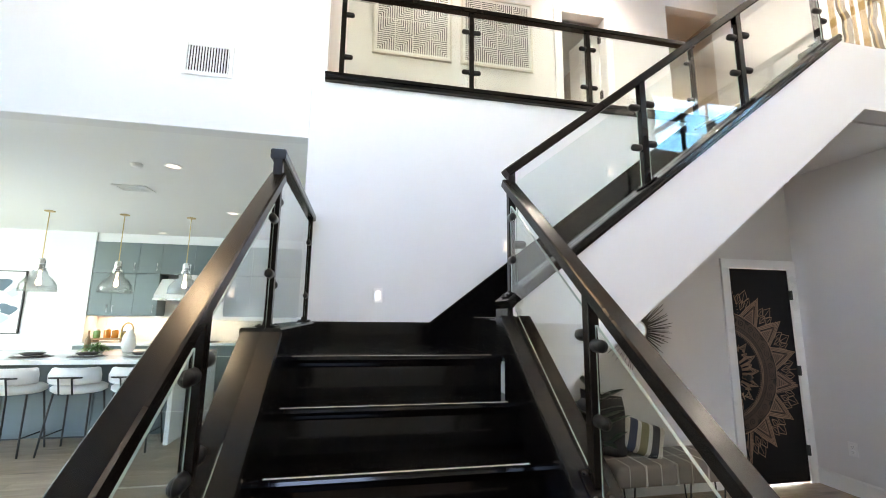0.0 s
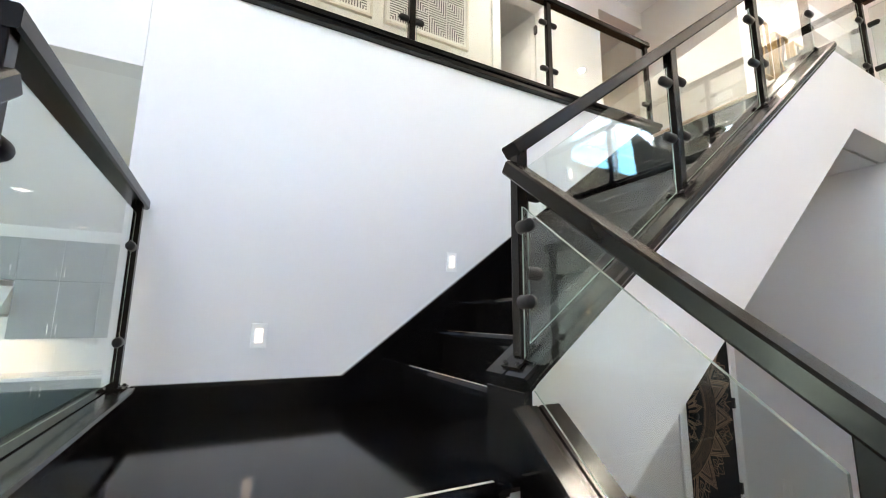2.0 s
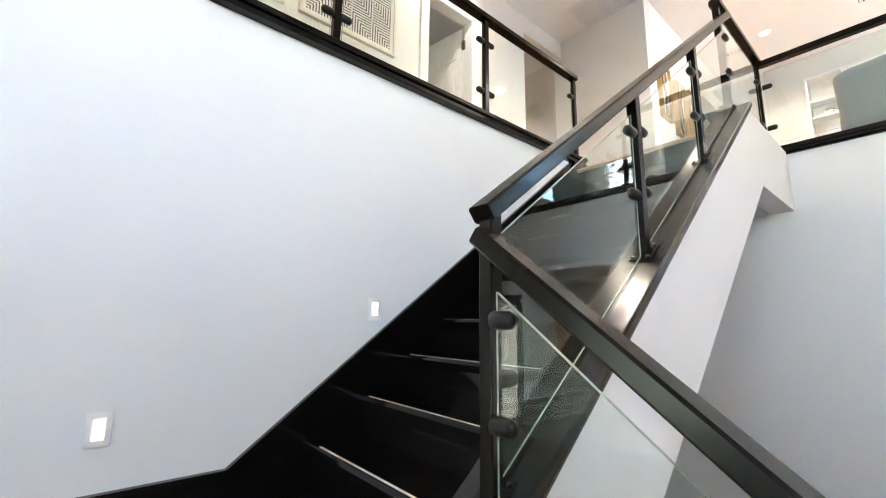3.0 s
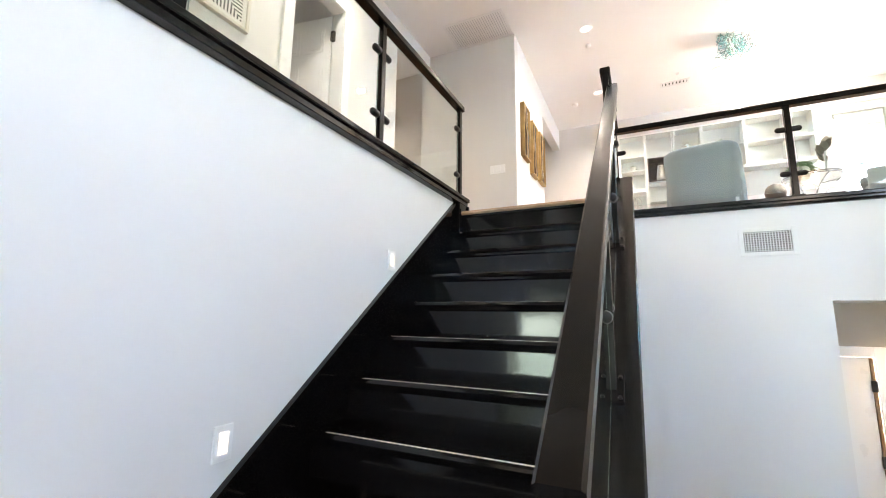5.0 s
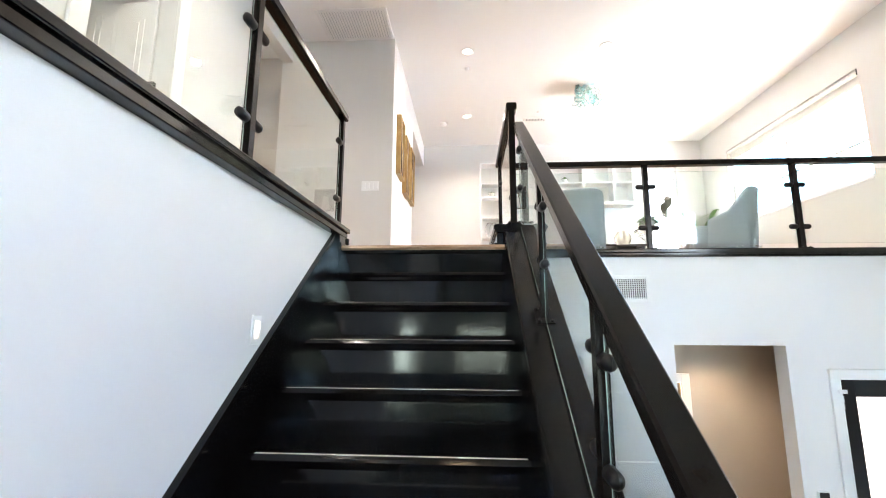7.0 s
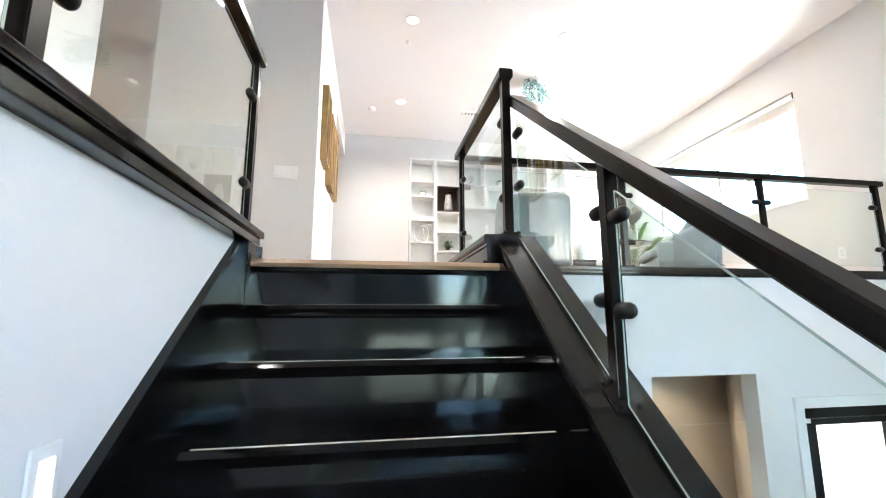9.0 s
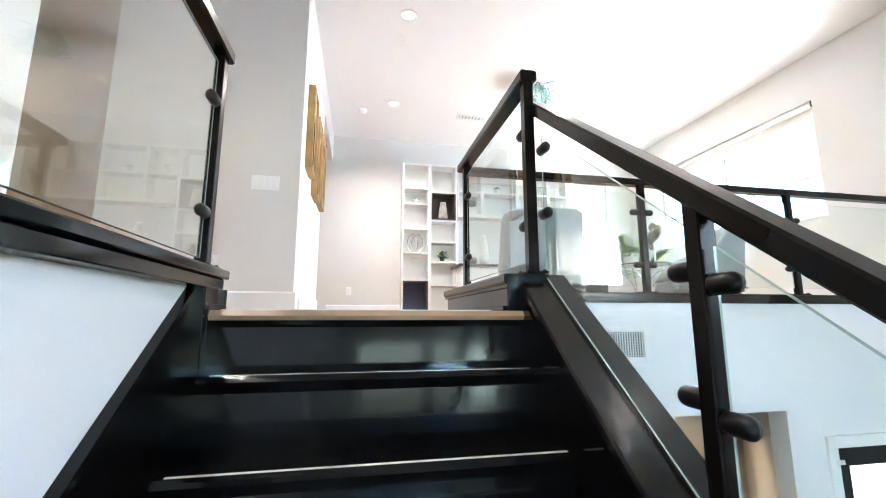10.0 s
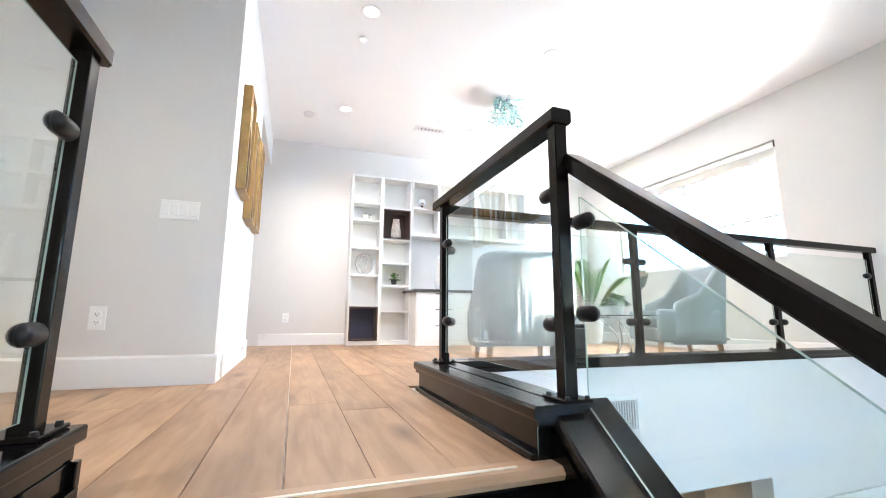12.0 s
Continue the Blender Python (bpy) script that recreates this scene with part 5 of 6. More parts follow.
part("cloth", box(WX0 + 0.03, WX1 - 0.03, SY - 0.062, SY - 0.059, WZ1 - 0.15, WZ1 - 0.04), SHADECLOTH, rs)
part("hem_bar", box(WX0 + 0.03, WX1 - 0.03, SY - 0.066, SY - 0.055, WZ1 - 0.17, WZ1 - 0.15, 0.002), STEEL, rs)
we = thing("window_7", (BX, (EY0 + EY1) / 2, EZ0), "narrow white corner window with a raised roller shade", "window", kind="structure")
for a in ((EY0, EY0 + fw, EZ0, WZ1), (EY1 - fw, EY1, EZ0, WZ1), (EY0 + fw, EY1 - fw, EZ0, EZ0 + fw), (EY0 + fw, EY1 - fw, WZ1 - fw, WZ1)):
    part("frame", box(BX + 0.05, BX + 0.11, *a, 0.003), TRIM, we)
part("rail", box(BX + 0.065, BX + 0.095, EY0 + fw, EY1 - fw, 4.60, 4.625, 0.002), TRIM, we)
p = part("pane", box(BX + 0.08, BX + 0.085, EY0 + fw, EY1 - fw, EZ0 + fw, WZ1 - fw), CLEAR, we)
p.visible_shadow = False
rs = part("roller_shade", tube((BX + 0.03, EY0 + 0.02, WZ1 - 0.035), (BX + 0.03, EY1 - 0.02, WZ1 - 0.035), 0.03, 0.03, 16), SHADECLOTH, we, "rolled white shade")
part("cloth", box(BX + 0.045, BX + 0.048, EY0 + 0.03, EY1 - 0.03, WZ1 - 0.2, WZ1 - 0.04), SHADECLOTH, rs)
part("hem_bar", box(BX + 0.04, BX + 0.05, EY0 + 0.03, EY1 - 0.03, WZ1 - 0.22, WZ1 - 0.2, 0.002), STEEL, rs)
# high south window behind the walk, unseen, added to light the stair wall
wd = thing("window_6", ((FX0 + FX1) / 2, SY - 0.08, 3.6), "added unseen white-framed window that lights the foyer from the south", "window", kind="structure")
for q in ((FX0, FX0 + 0.05, 3.6, 4.8), (FX1 - 0.05, FX1, 3.6, 4.8), (FX0 + 0.05, FX1 - 0.05, 3.6, 3.65), (FX0 + 0.05, FX1 - 0.05, 4.75, 4.8)):
    part("frame", box(q[0], q[1], SY - 0.11, SY - 0.05, q[2], q[3]), TRIM, wd)
solid("backdrop_sky", box(2.0, 16.0, -9.1, -9.0, -0.02, 7.6), BLUESKY, "clear blue sky outside the loft window", "sky")
# west windows behind the walk
for k, (y0, y1, z0, z1) in enumerate([(a, b, 0.4, 2.5) for a, b in WY] + [(a, b, 3.1, 5.1) for a, b in WY[:1]]):
    wd = thing(f"window_{k + 2}", (-6.5, (y0 + y1) / 2, z0), "tall white-framed window", "window", kind="structure")
    for a in ((y0, y0 + 0.05, z0, z1), (y1 - 0.05, y1, z0, z1), (y0 + 0.05, y1 - 0.05, z0, z0 + 0.05), (y0 + 0.05, y1 - 0.05, z1 - 0.05, z1), ((y0 + y1) / 2 - 0.02, (y0 + y1) / 2 + 0.02, z0 + 0.05, z1 - 0.05)):
        part("frame", box(-6.55, -6.49, *a), TRIM, wd)
    for a, b in ((y0 + 0.05, (y0 + y1) / 2 - 0.02), ((y0 + y1) / 2 + 0.02, y1 - 0.05)):
        part("pane", box(-6.524, -6.518, a, b, z0 + 0.05, z1 - 0.05), SKYTINTGLASS, wd, "window pane with the blue of the sky put into its glass").visible_shadow = False

# ---- front door and hall door ----
fd = thing("door_front", (LX, -4.2, 0), "black framed glazed front door in white casing", "door", kind="structure")
c = box(LX - 0.02, LX, -3.77, -3.69, 0, 2.325, 0.003)
box(LX - 0.02, LX, -4.78, -4.70, 0, 2.325, 0.003, bm=c)
box(LX - 0.022, LX, -4.78, -3.69, 2.325, 2.405, 0.003, bm=c)
part("casing", c, TRIM, fd)
st = box(LX + 0.02, LX + 0.065, -3.90, -3.775, 0.005, 2.32, 0.003)
box(LX + 0.02, LX + 0.065, -4.695, -4.57, 0.005, 2.32, 0.003, bm=st)
box(LX + 0.02, LX + 0.065, -4.57, -3.90, 2.19, 2.32, 0.003, bm=st)
box(LX + 0.02, LX + 0.065, -4.57, -3.90, 0.005, 0.22, 0.003, bm=st)
part("frame", st, DOORBLACK, fd)
p = part("pane", box(LX + 0.038, LX + 0.046, -4.57, -3.90, 0.22, 2.19), CLEAR, fd)
p.visible_shadow = False
part("hinge", box(LX - 0.004, LX + 0.02, -3.79, -3.765, 2.1, 2.2, 0.003), STEEL, fd)
part("hinge", box(LX - 0.004, LX + 0.02, -3.79, -3.765, 1.4, 1.5, 0.003), BLACK, fd)
part("sensor", box(LX - 0.03, LX - 0.02, -3.80, -3.74, 2.22, 2.25, 0.002), PLASTIC, fd)
solid("backdrop", box(LX + 0.135, LX + 0.139, -4.699, -3.771, 0.0, 2.324), DAY, "bright daylight on the porch outside the front door", "backdrop")
hd = thing("door_hall", (6.9, -3.1, 0), "white door with a bare wooden edge in the small hall", "door", kind="structure")
part("leaf", box(6.975, 7.01, -3.125, -2.36, 0.01, 2.10, 0.002), TRIM, hd)
part("edge", box(6.955, 7.01, -3.15, -3.126, 0.01, 2.10, 0.002), BOARDWOOD, hd, "bare wooden door edge")
for z in (0.4, 1.2, 1.85):
    part("hinge", box(6.935, 6.956, -3.155, -3.11, z - 0.05, z + 0.05, 0.004), BLACK, hd, "black hinge")

# ---- under the stair ----
md = thing("door_closet", (5.3, 0.06, 0), "black closet door painted with a copper mandala", "door", kind="structure")
part("leaf", box(4.935, 5.595, 0.052, 0.09, 0.012, 1.92, 0.002), DOORBLACK, md)
mx, mz, my = 4.805, 0.97, 0.0502


def polar(r, a):
    return (mx + r * math.cos(radians(a)), mz + r * math.sin(radians(a)))


def arc(r, a0=-90, a1=90, n=72):
    return [polar(r, a0 + (a1 - a0) * i / n) for i in range(n + 1)]


def flat(points, y, bm):
    bm.faces.new([bm.verts.new((q[0], y, q[1])) for q in points])


def on_leaf(bm):
    """Keeps the painted faces that lie wholly on the door leaf."""
    bmesh.ops.delete(bm, geom=[f for f in bm.faces if any(v.co.x < 4.938 or v.co.x > 5.592 for v in f.verts)], context="FACES")
    return bm


PETALS = [-99.5 + 22.5 * k for k in range(9)]
# thin wash of copper under the lines: the band of spirals and the large petals
wash = bmesh.new()
for i in range(90):
    a = -90 + 2 * i
    for r in (0.40, 0.42, 0.44, 0.46, 0.48, 0.50, 0.52):
        flat([polar(r, a), polar(r + 0.02, a), polar(r + 0.02, a + 2), polar(r, a + 2)], my + 0.0008, wash)
for a in PETALS:
    for j in range(8):
        r0, r1 = 0.548 + 0.03 * j, 0.548 + 0.03 * (j + 1)
        h0, h1 = 11 * (1 - j / 8), 11 * (1 - (j + 1) / 8)
        flat([polar(r0, a - h0), polar(r1, a - h1), polar(r1, a), polar(r0, a)], my + 0.0008, wash)
        flat([polar(r0, a), polar(r1, a), polar(r1, a + h1), polar(r0, a + h0)], my + 0.0008, wash)
part("wash", on_leaf(wash), COPPERWASH, md, "thin brown wash under the mandala")
dark = bmesh.new()
bm = bmesh.new()
for r, w in ((0.385, 0.006), (0.397, 0.006), (0.545, 0.009)):
    ribbon(arc(r), w, my, bm)
ribbon(arc(0.437), 0.005, my, dark)
ribbon([polar(0.532 + 0.008 * math.sin(radians(a * 16)), a) for a in range(-90, 91, 2)], 0.006, my, dark)
for k in range(60):
    a = -89 + 3 * k
    ribbon([polar(0.365, a), polar(0.379, a)], 0.005, my, bm)
    ribbon([polar(0.404, a), polar(0.417, a + 1.5), polar(0.43, a)], 0.0045, my, dark)
for a in [c + 11.25 for c in PETALS] + [PETALS[0] - 11.25]:
    for side in (-1, 1):
        c = polar(0.488, a + side * 4.3)
        ribbon([(c[0] + 0.0024 * q * math.cos(0.75 * q * side), c[1] + 0.0024 * q * math.sin(0.75 * q * side)) for q in range(1, 15)], 0.006, my, dark)
    ribbon([polar(0.455, a - 11), polar(0.52, a - 8.6)], 0.005, my, dark)
    for q in range(5):
        ribbon([polar(0.505, a + 11.25 + (q - 2) * 0.5), polar(0.54, a + 11.25 + (q - 2) * 1.6)], 0.004, my, dark)
    # flower petals of two layers
    for off, tip, half in ((0.0, 0.35, 9.0), (11.25, 0.29, 8.0)):
        for f in (1.0, 0.72, 0.44):
            m = a + off
            ribbon([polar(0.17, m - half * f), polar(0.17 + (tip - 0.17) * 0.55, m - half * 0.8 * f), polar(0.17 + (tip - 0.17) * (0.35 + 0.65 * f), m), polar(0.17 + (tip - 0.17) * 0.55, m + half * 0.8 * f), polar(0.17, m + half * f)], 0.007, my, bm)
    # leafy buds between the large petals
    for off, r0, r1, half in ((0, 0.665, 0.80, 3.6), (-4.6, 0.64, 0.745, 2.6), (4.6, 0.64, 0.745, 2.6), (0, 0.60, 0.70, 2.4)):
        m = a + off
        ribbon([polar(r0, m), polar((r0 + r1) / 2, m - half), polar(r1, m), polar((r0 + r1) / 2, m + half), polar(r0, m)], 0.006, my, bm)
        ribbon([polar(r0 + 0.02, m), polar(r1 - 0.03, m)], 0.005, my, bm)
# large petals: nested outlines with short rungs, a hatched heart
for a in PETALS:
    for f in (1.0, 0.86, 0.72, 0.46):
        ribbon([polar(0.552, a - 10.8 * f), polar(0.552 + 0.243 * f, a), polar(0.552, a + 10.8 * f)], 0.0075, my, bm)
    for side in (-1, 1):
        for j in range(8):
            u = (j + 0.5) / 8
            ribbon([polar(0.552 + 0.243 * u, a + side * 10.8 * (1 - u)), polar(0.552 + 0.209 * u, a + side * 9.3 * (1 - u))], 0.0045, my, bm)
        ribbon([polar(0.56, a + side * 6.4), polar(0.70, a + side * 0.5)], 0.008, my, dark)
    for j in range(5):
        r = 0.565 + 0.02 * j
        ribbon([polar(r, a - 4.0 + 0.8 * j), polar(r, a + 4.0 - 0.8 * j)], 0.006, my, bm)
part("dark_lines", on_leaf(dark), DOORBLACK, md, "black lines left open in the copper")
on_leaf(bm)
part("mandala", bm, COPPER, md, "copper mandala pattern")
part("knob", lathe([(0.012, 0), (0.012, 0.03), (0.028, 0.045), (0.028, 0.06), (0, 0.066)], Matrix.Translation((4.99, 0.052, 0.93)) @ Matrix.Rotation(radians(90), 4, "X"), 16), BLACK, md, "black door knob", smooth=True)
for z in (0.28, 0.98, 1.68):
    part("hinge", box(5.585, 5.612, 0.03, 0.056, z - 0.045, z + 0.045, 0.003), BLACK, md, "black hinge")

bn = thing("bench", (3.75, -0.26, 0), "upholstered bench in taupe striped weave on hairpin legs", "bench")
part("seat", box(3.36, 4.30, -0.46, -0.06, 0.27, 0.42, 0.03), BENCHFAB, bn, smooth=True)
for k in range(7):
    x = 3.44 + k * 0.125
    part("stripe", box(x, x + (0.018 if k % 2 else 0.008), -0.4615, -0.06, 0.272, 0.4225, 0.005), BENCHLINE, bn, "cream woven stripe")
for x in (3.46, 4.2):
    for y in (-0.42, -0.1):
        part("leg", path_tube([Vector((x - 0.045, y, 0.275)), Vector((x - 0.02, y, 0.02)), Vector((x, y, 0.008)), Vector((x + 0.02, y, 0.02)), Vector((x + 0.045, y, 0.275))], 0.006, 6), BLACK, bn, "black hairpin leg")


def pillow(name, label, m, w, h, d, mat):
    t = thing(name, (0, 0, 0), label, "cushion")
    bm = bmesh.new()
    n = 12
    sides = []
    for s in (-1, 1):
        g = []
        for i in range(n + 1):
            row = []
            for j in range(n + 1):
                u, v = -1 + 2 * i / n, -1 + 2 * j / n
                b = max(0, (1 - u ** 4) * (1 - v ** 4)) ** 0.5
                pinch = 1 - 0.06 * (1 - abs(u)) * abs(v) ** 3 - 0.06 * (1 - abs(v)) * abs(u) ** 3
                row.append(bm.verts.new((u * w / 2 * pinch, s * d / 2 * b, v * h / 2 * pinch)))
            g.append(row)
        for i in range(n):
            for j in range(n):
                f = bm.faces.new((g[i][j], g[i + 1][j], g[i + 1][j + 1], g[i][j + 1]))
                f.material_index = 0 if len(mat) == 1 else (0, 0, 1, 1, 0, 2, 2, 0, 3, 3, 0, 0)[i]
    bmesh.ops.remove_doubles(bm, verts=bm.verts, dist=0.0005)
    part("cover", bm, mat, t, smooth=True)
    t.matrix_world = m
    return t


pillow("cushion", "charcoal linen cushion leaning on the bench", pose(3.42, -0.2, 0.645, -16, 12, 10), 0.42, 0.46, 0.15, [DARKFAB])
pillow("cushion", "small cream cushion with navy and olive stripes", pose(3.70, -0.25, 0.545, -24, 18, -18), 0.34, 0.26, 0.12, [BENCHLINE, NAVYFAB, OLIVEFAB, DARKFAB])
sm = thing("sunburst_mirror", (3.93, 0.06, 1.34), "small round mirror with a burst of dark twigs", "mirror")
part("glass", lathe([(0, 0), (0.075, 0), (0.075, 0.006), (0, 0.006)], Matrix.Translation((3.93, 0.05, 1.34)) @ Matrix.Rotation(radians(90), 4, "X"), 28), MIRROR, sm, "round mirror glass")
part("rim", lathe([(0.075, 0), (0.085, 0.004), (0.087, 0.012), (0.075, 0.014)], Matrix.Translation((3.93, 0.054, 1.34)) @ Matrix.Rotation(radians(90), 4, "X"), 28), CREAMFRAME, sm)
rn = random.Random(3)
for k in range(90):
    a = k * 6.2832 / 90 + rn.uniform(-0.03, 0.03)
    L = rn.uniform(0.24, 0.36)
    y = 0.05 - rn.uniform(0, 0.02)
    part("twig", tube((3.93 + 0.09 * math.cos(a), 0.05, 1.34 + 0.09 * math.sin(a)), (3.93 + L * math.cos(a), y, 1.34 + L * math.sin(a)), 0.0055, 0.0022, 5), TWIG, sm)
fp = thing("floor_plant", (3.27, -0.3, 0), "broad-leaved dark green plant in a dark pot", "plant")
part("pot", lathe([(0, 0), (0.12, 0), (0.15, 0.3), (0.135, 0.3), (0.12, 0.27), (0, 0.27)], Matrix.Translation((3.27, -0.3, 0)), 20), SLATE, fp)
part("stem", tube((3.27, -0.3, 0.26), (3.29, -0.32, 0.88), 0.014, 0.009, 8), TWIG, fp)
rn = random.Random(12)
bm = bmesh.new()
for k in range(16):
    a = k * 2.4
    z = 0.5 + 0.026 * k
    c = Vector((3.275 + 0.002 * k, -0.31, z))
    e = rn.uniform(0.25, 0.9)
    L = rn.uniform(0.26, 0.36)
    blade(c, c + Vector((math.cos(a) * math.cos(e), math.sin(a) * math.cos(e) * 0.8, math.sin(e))) * L, 0.055, 0.06, bm, 5)
part("foliage", bm, DARKLEAF, fp)

# ---- kitchen ----
KY = 5.0


def cabinet(x0, x1, z0, z1, y0, depth, doors, name="wall_cabinet", label="grey-green painted wall cabinet", handle="low"):
    t = thing(name, ((x0 + x1) / 2, y0 + depth / 2, z0), label, "cabinet", "grey-green kitchen cabinets")
    part("body", box(x0, x1, y0 + 0.02, y0 + depth, z0, z1), TEAL, t)
    w = (x1 - x0) / doors
    for k in range(doors):
        a, b = x0 + k * w + 0.002, x0 + (k + 1) * w - 0.002
        d = part("door", box(a, b, y0, y0 + 0.0195, z0 + 0.002, z1 - 0.002, 0.002), TEAL, t)
        hx = b - 0.04 if k % 2 == 0 else a + 0.04
        if doors == 1:
            hx = b - 0.05
        hz = z0 + 0.12 if handle == "low" else z1 - 0.12
        h = tube((hx, y0 - 0.028, hz - 0.065), (hx, y0 - 0.028, hz + 0.065), 0.006, 0.006, 8)
        tube((hx, y0 - 0.028, hz - 0.05), (hx, y0, hz - 0.05), 0.004, 0.004, 6, h)
        tube((hx, y0 - 0.028, hz + 0.05), (hx, y0, hz + 0.05), 0.004, 0.004, 6, h)
        part("handle", h, STEEL, d, "steel bar handle")


bays = ((-3.04, -2.36, 2), (-2.36, -1.98, 1), (-0.90, -0.02, 2), (-0.02, 0.9, 2), (0.9, 1.8, 2))
for x0, x1, n in bays:
    cabinet(x0, x1, 1.37, 2.11, KY, 0.34, n)
for x0, x1, n in ((-3.04, -2.34, 1), (-2.34, -1.98, 1), (-1.98, -1.44, 1), (-1.44, -0.90, 1), (-0.90, -0.02, 2), (-0.02, 0.9, 2), (0.9, 1.8, 2)):
    cabinet(x0, x1, 2.115, 2.66, KY, 0.34, n)
for x0, x1, n in ((-3.04, -2.46, 2), (-2.46, -1.88, 2), (-0.98, 0.1, 2), (0.1, 0.95, 2), (0.95, 1.8, 2)):
    cabinet(x0, x1, 0.1, 0.875, KY - 0.26, 0.6, n, "base_cabinet", "grey-green painted base cabinet", "high")
t = thing("bulkhead", (-0.7, KY + 0.17, 2.66), "white painted bulkhead above the cabinets", "bulkhead")
part("panel", box(-3.04, 2.44, KY + 0.03, 5.349, 2.662, 2.819), WHITE, t)
t = thing("worktop", (-0.7, KY, 0.88), "white quartz worktop on the base cabinets", "worktop")
part("slab", box(-3.045, -1.87, KY - 0.285, 5.348, 0.88, 0.92, 0.003), QUARTZ, t)
part("slab", box(-0.99, 1.82, KY - 0.285, 5.348, 0.88, 0.92, 0.003), QUARTZ, t)
bs = thing("backsplash", (-0.7, 5.345, 0.92), "white glazed brick tile backsplash", "backsplash", kind="structure")
for j in range(5):
    for i in range(17):
        x = -3.04 + i * 0.3 - (0.15 if j % 2 else 0)
        a, b = max(-3.04, x + 0.002), min(1.8, x + 0.298)
        if b - a > 0.02:
            part("tile", box(a, b, 5.34, 5.348, 0.922 + j * 0.083, 0.922 + j * 0.083 + 0.08), TILE, bs)
t = thing("range_cooker", (-1.43, KY, 0), "stainless steel range cooker with a black hob", "cooker")
part("body", box(-1.86, -1.0, KY - 0.27, 5.33, 0.02, 0.90, 0.004), STEEL, t)
part("hob", box(-1.86, -1.0, KY - 0.27, 5.33, 0.902, 0.93, 0.004), BLACK, t)
part("oven_door", box(-1.81, -1.05, KY - 0.295, KY - 0.272, 0.2, 0.72, 0.004), BLACK, t)
for k in range(5):
    x = -1.76 + k * 0.165
    part("knob", tube((x, KY - 0.27, 0.82), (x, KY - 0.30, 0.82), 0.02, 0.018, 12), BLACK, t)
t = thing("range_hood", (-1.44, 5.1, 1.5), "white canopy hood with a steel underside", "range hood")
part("canopy", prism([(KY - 0.2, 1.68), (KY - 0.2, 1.74), (5.06, 2.03), (5.348, 2.03), (5.348, 1.68)], "x", -1.96, -0.92), TRIM, t)
part("band", box(-1.97, -0.91, KY - 0.215, 5.347, 1.645, 1.678, 0.003), STEEL, t)
part("chimney", box(-1.69, -1.19, KY + 0.03, 5.347, 2.032, 2.113), TRIM, t)
# island with a waterfall end
isl = thing("kitchen_island", (-2.3, 2.8, 0), "long kitchen island, slate-green with a white quartz top", "island")
part("top", box(-4.4, -0.48, 2.10, 3.5, 0.87, 0.92, 0.004), QUARTZ, isl)
part("body", box(-4.3, -0.56, 2.60, 3.42, 0.0, 0.868, 0.003), TEALDARK, isl)
part("end_panel", box(-0.53, -0.48, 2.10, 3.5, 0, 0.868, 0.003), QUARTZ, isl, "white waterfall end")
for k in range(4):
    x = -4.25 + k * 0.92
    part("front_panel", box(x, x + 0.90, 2.588, 2.60, 0.06, 0.85, 0.003), TEALDARK, isl)


def stool(x, y):
    t = thing("bar_stool", (x, y, 0), "white boucle bar stool on a black metal frame", "bar stool", "bar stools at the island")
    part("seat", lathe([(0, 0.60), (0.19, 0.60), (0.225, 0.625), (0.225, 0.66), (0.19, 0.685), (0, 0.69)], Matrix.Translation((x, y + 0.02, 0)) @ Matrix.Diagonal((1.1, 0.95, 1, 1)), 24), BOUCLE, t, smooth=True)
    bm = bmesh.new()
    ring = []
    for i in range(13):
        a = radians(205 + 130 * i / 12)
        ring.append((Vector((x + 0.25 * math.cos(a), y + 0.02 + 0.23 * math.sin(a), 0.0)), a))
    prof = [(0.0, 0.70), (-0.02, 0.72), (-0.022, 0.79), (0, 0.855), (0.025, 0.865), (0.045, 0.85), (0.05, 0.78), (0.045, 0.72), (0.025, 0.70)]
    rows = []
    for p, a in ring:
        o = Vector((math.cos(a), math.sin(a), 0))
        rows.append([bm.verts.new(p - o * u * 1.2 + Vector((0, 0, v))) for u, v in prof])
    for r0, r1 in zip(rows, rows[1:]):
        for i in range(len(prof)):
            j = (i + 1) % len(prof)
            bm.faces.new((r0[i], r0[j], r1[j], r1[i]))
    bm.faces.new(rows[0])
    bm.faces.new(rows[-1])
    part("backrest", bm, BOUCLE, t, smooth=True)
    for sx in (-1, 1):
        part("leg", tube((x + sx * 0.17, y - 0.1, 0.60), (x + sx * 0.21, y - 0.17, 0), 0.010, 0.009, 8), BLACK, t)
        part("leg", tube((x + sx * 0.17, y + 0.14, 0.60), (x + sx * 0.21, y + 0.21, 0), 0.010, 0.009, 8), BLACK, t)
        part("footrest", tube((x + sx * 0.20, y - 0.155, 0.18), (x + sx * 0.20, y + 0.195, 0.18), 0.008, 0.008, 8), BLACK, t)
        part("back_bar", path_tube([Vector((x + sx * 0.06, y - 0.2, 0.60)), Vector((x + sx * 0.06, y - 0.245, 0.77)), Vector((x + sx * 0.15, y - 0.235, 0.775))], 0.008, 6), BLACK, t)
    part("footrest", tube((x - 0.20, y - 0.155, 0.18), (x + 0.20, y - 0.155, 0.18), 0.008, 0.008, 8), BLACK, t)
    part("back_bar", tube((x - 0.15, y - 0.235, 0.775), (x + 0.15, y - 0.235, 0.775), 0.008, 0.008, 8), BLACK, t)
    return t


s0 = stool(-1.36, 2.02)
for x in (-0.80, -1.93, -2.5, -3.1):
    copy_thing(s0, pose(x, 2.02, 0))


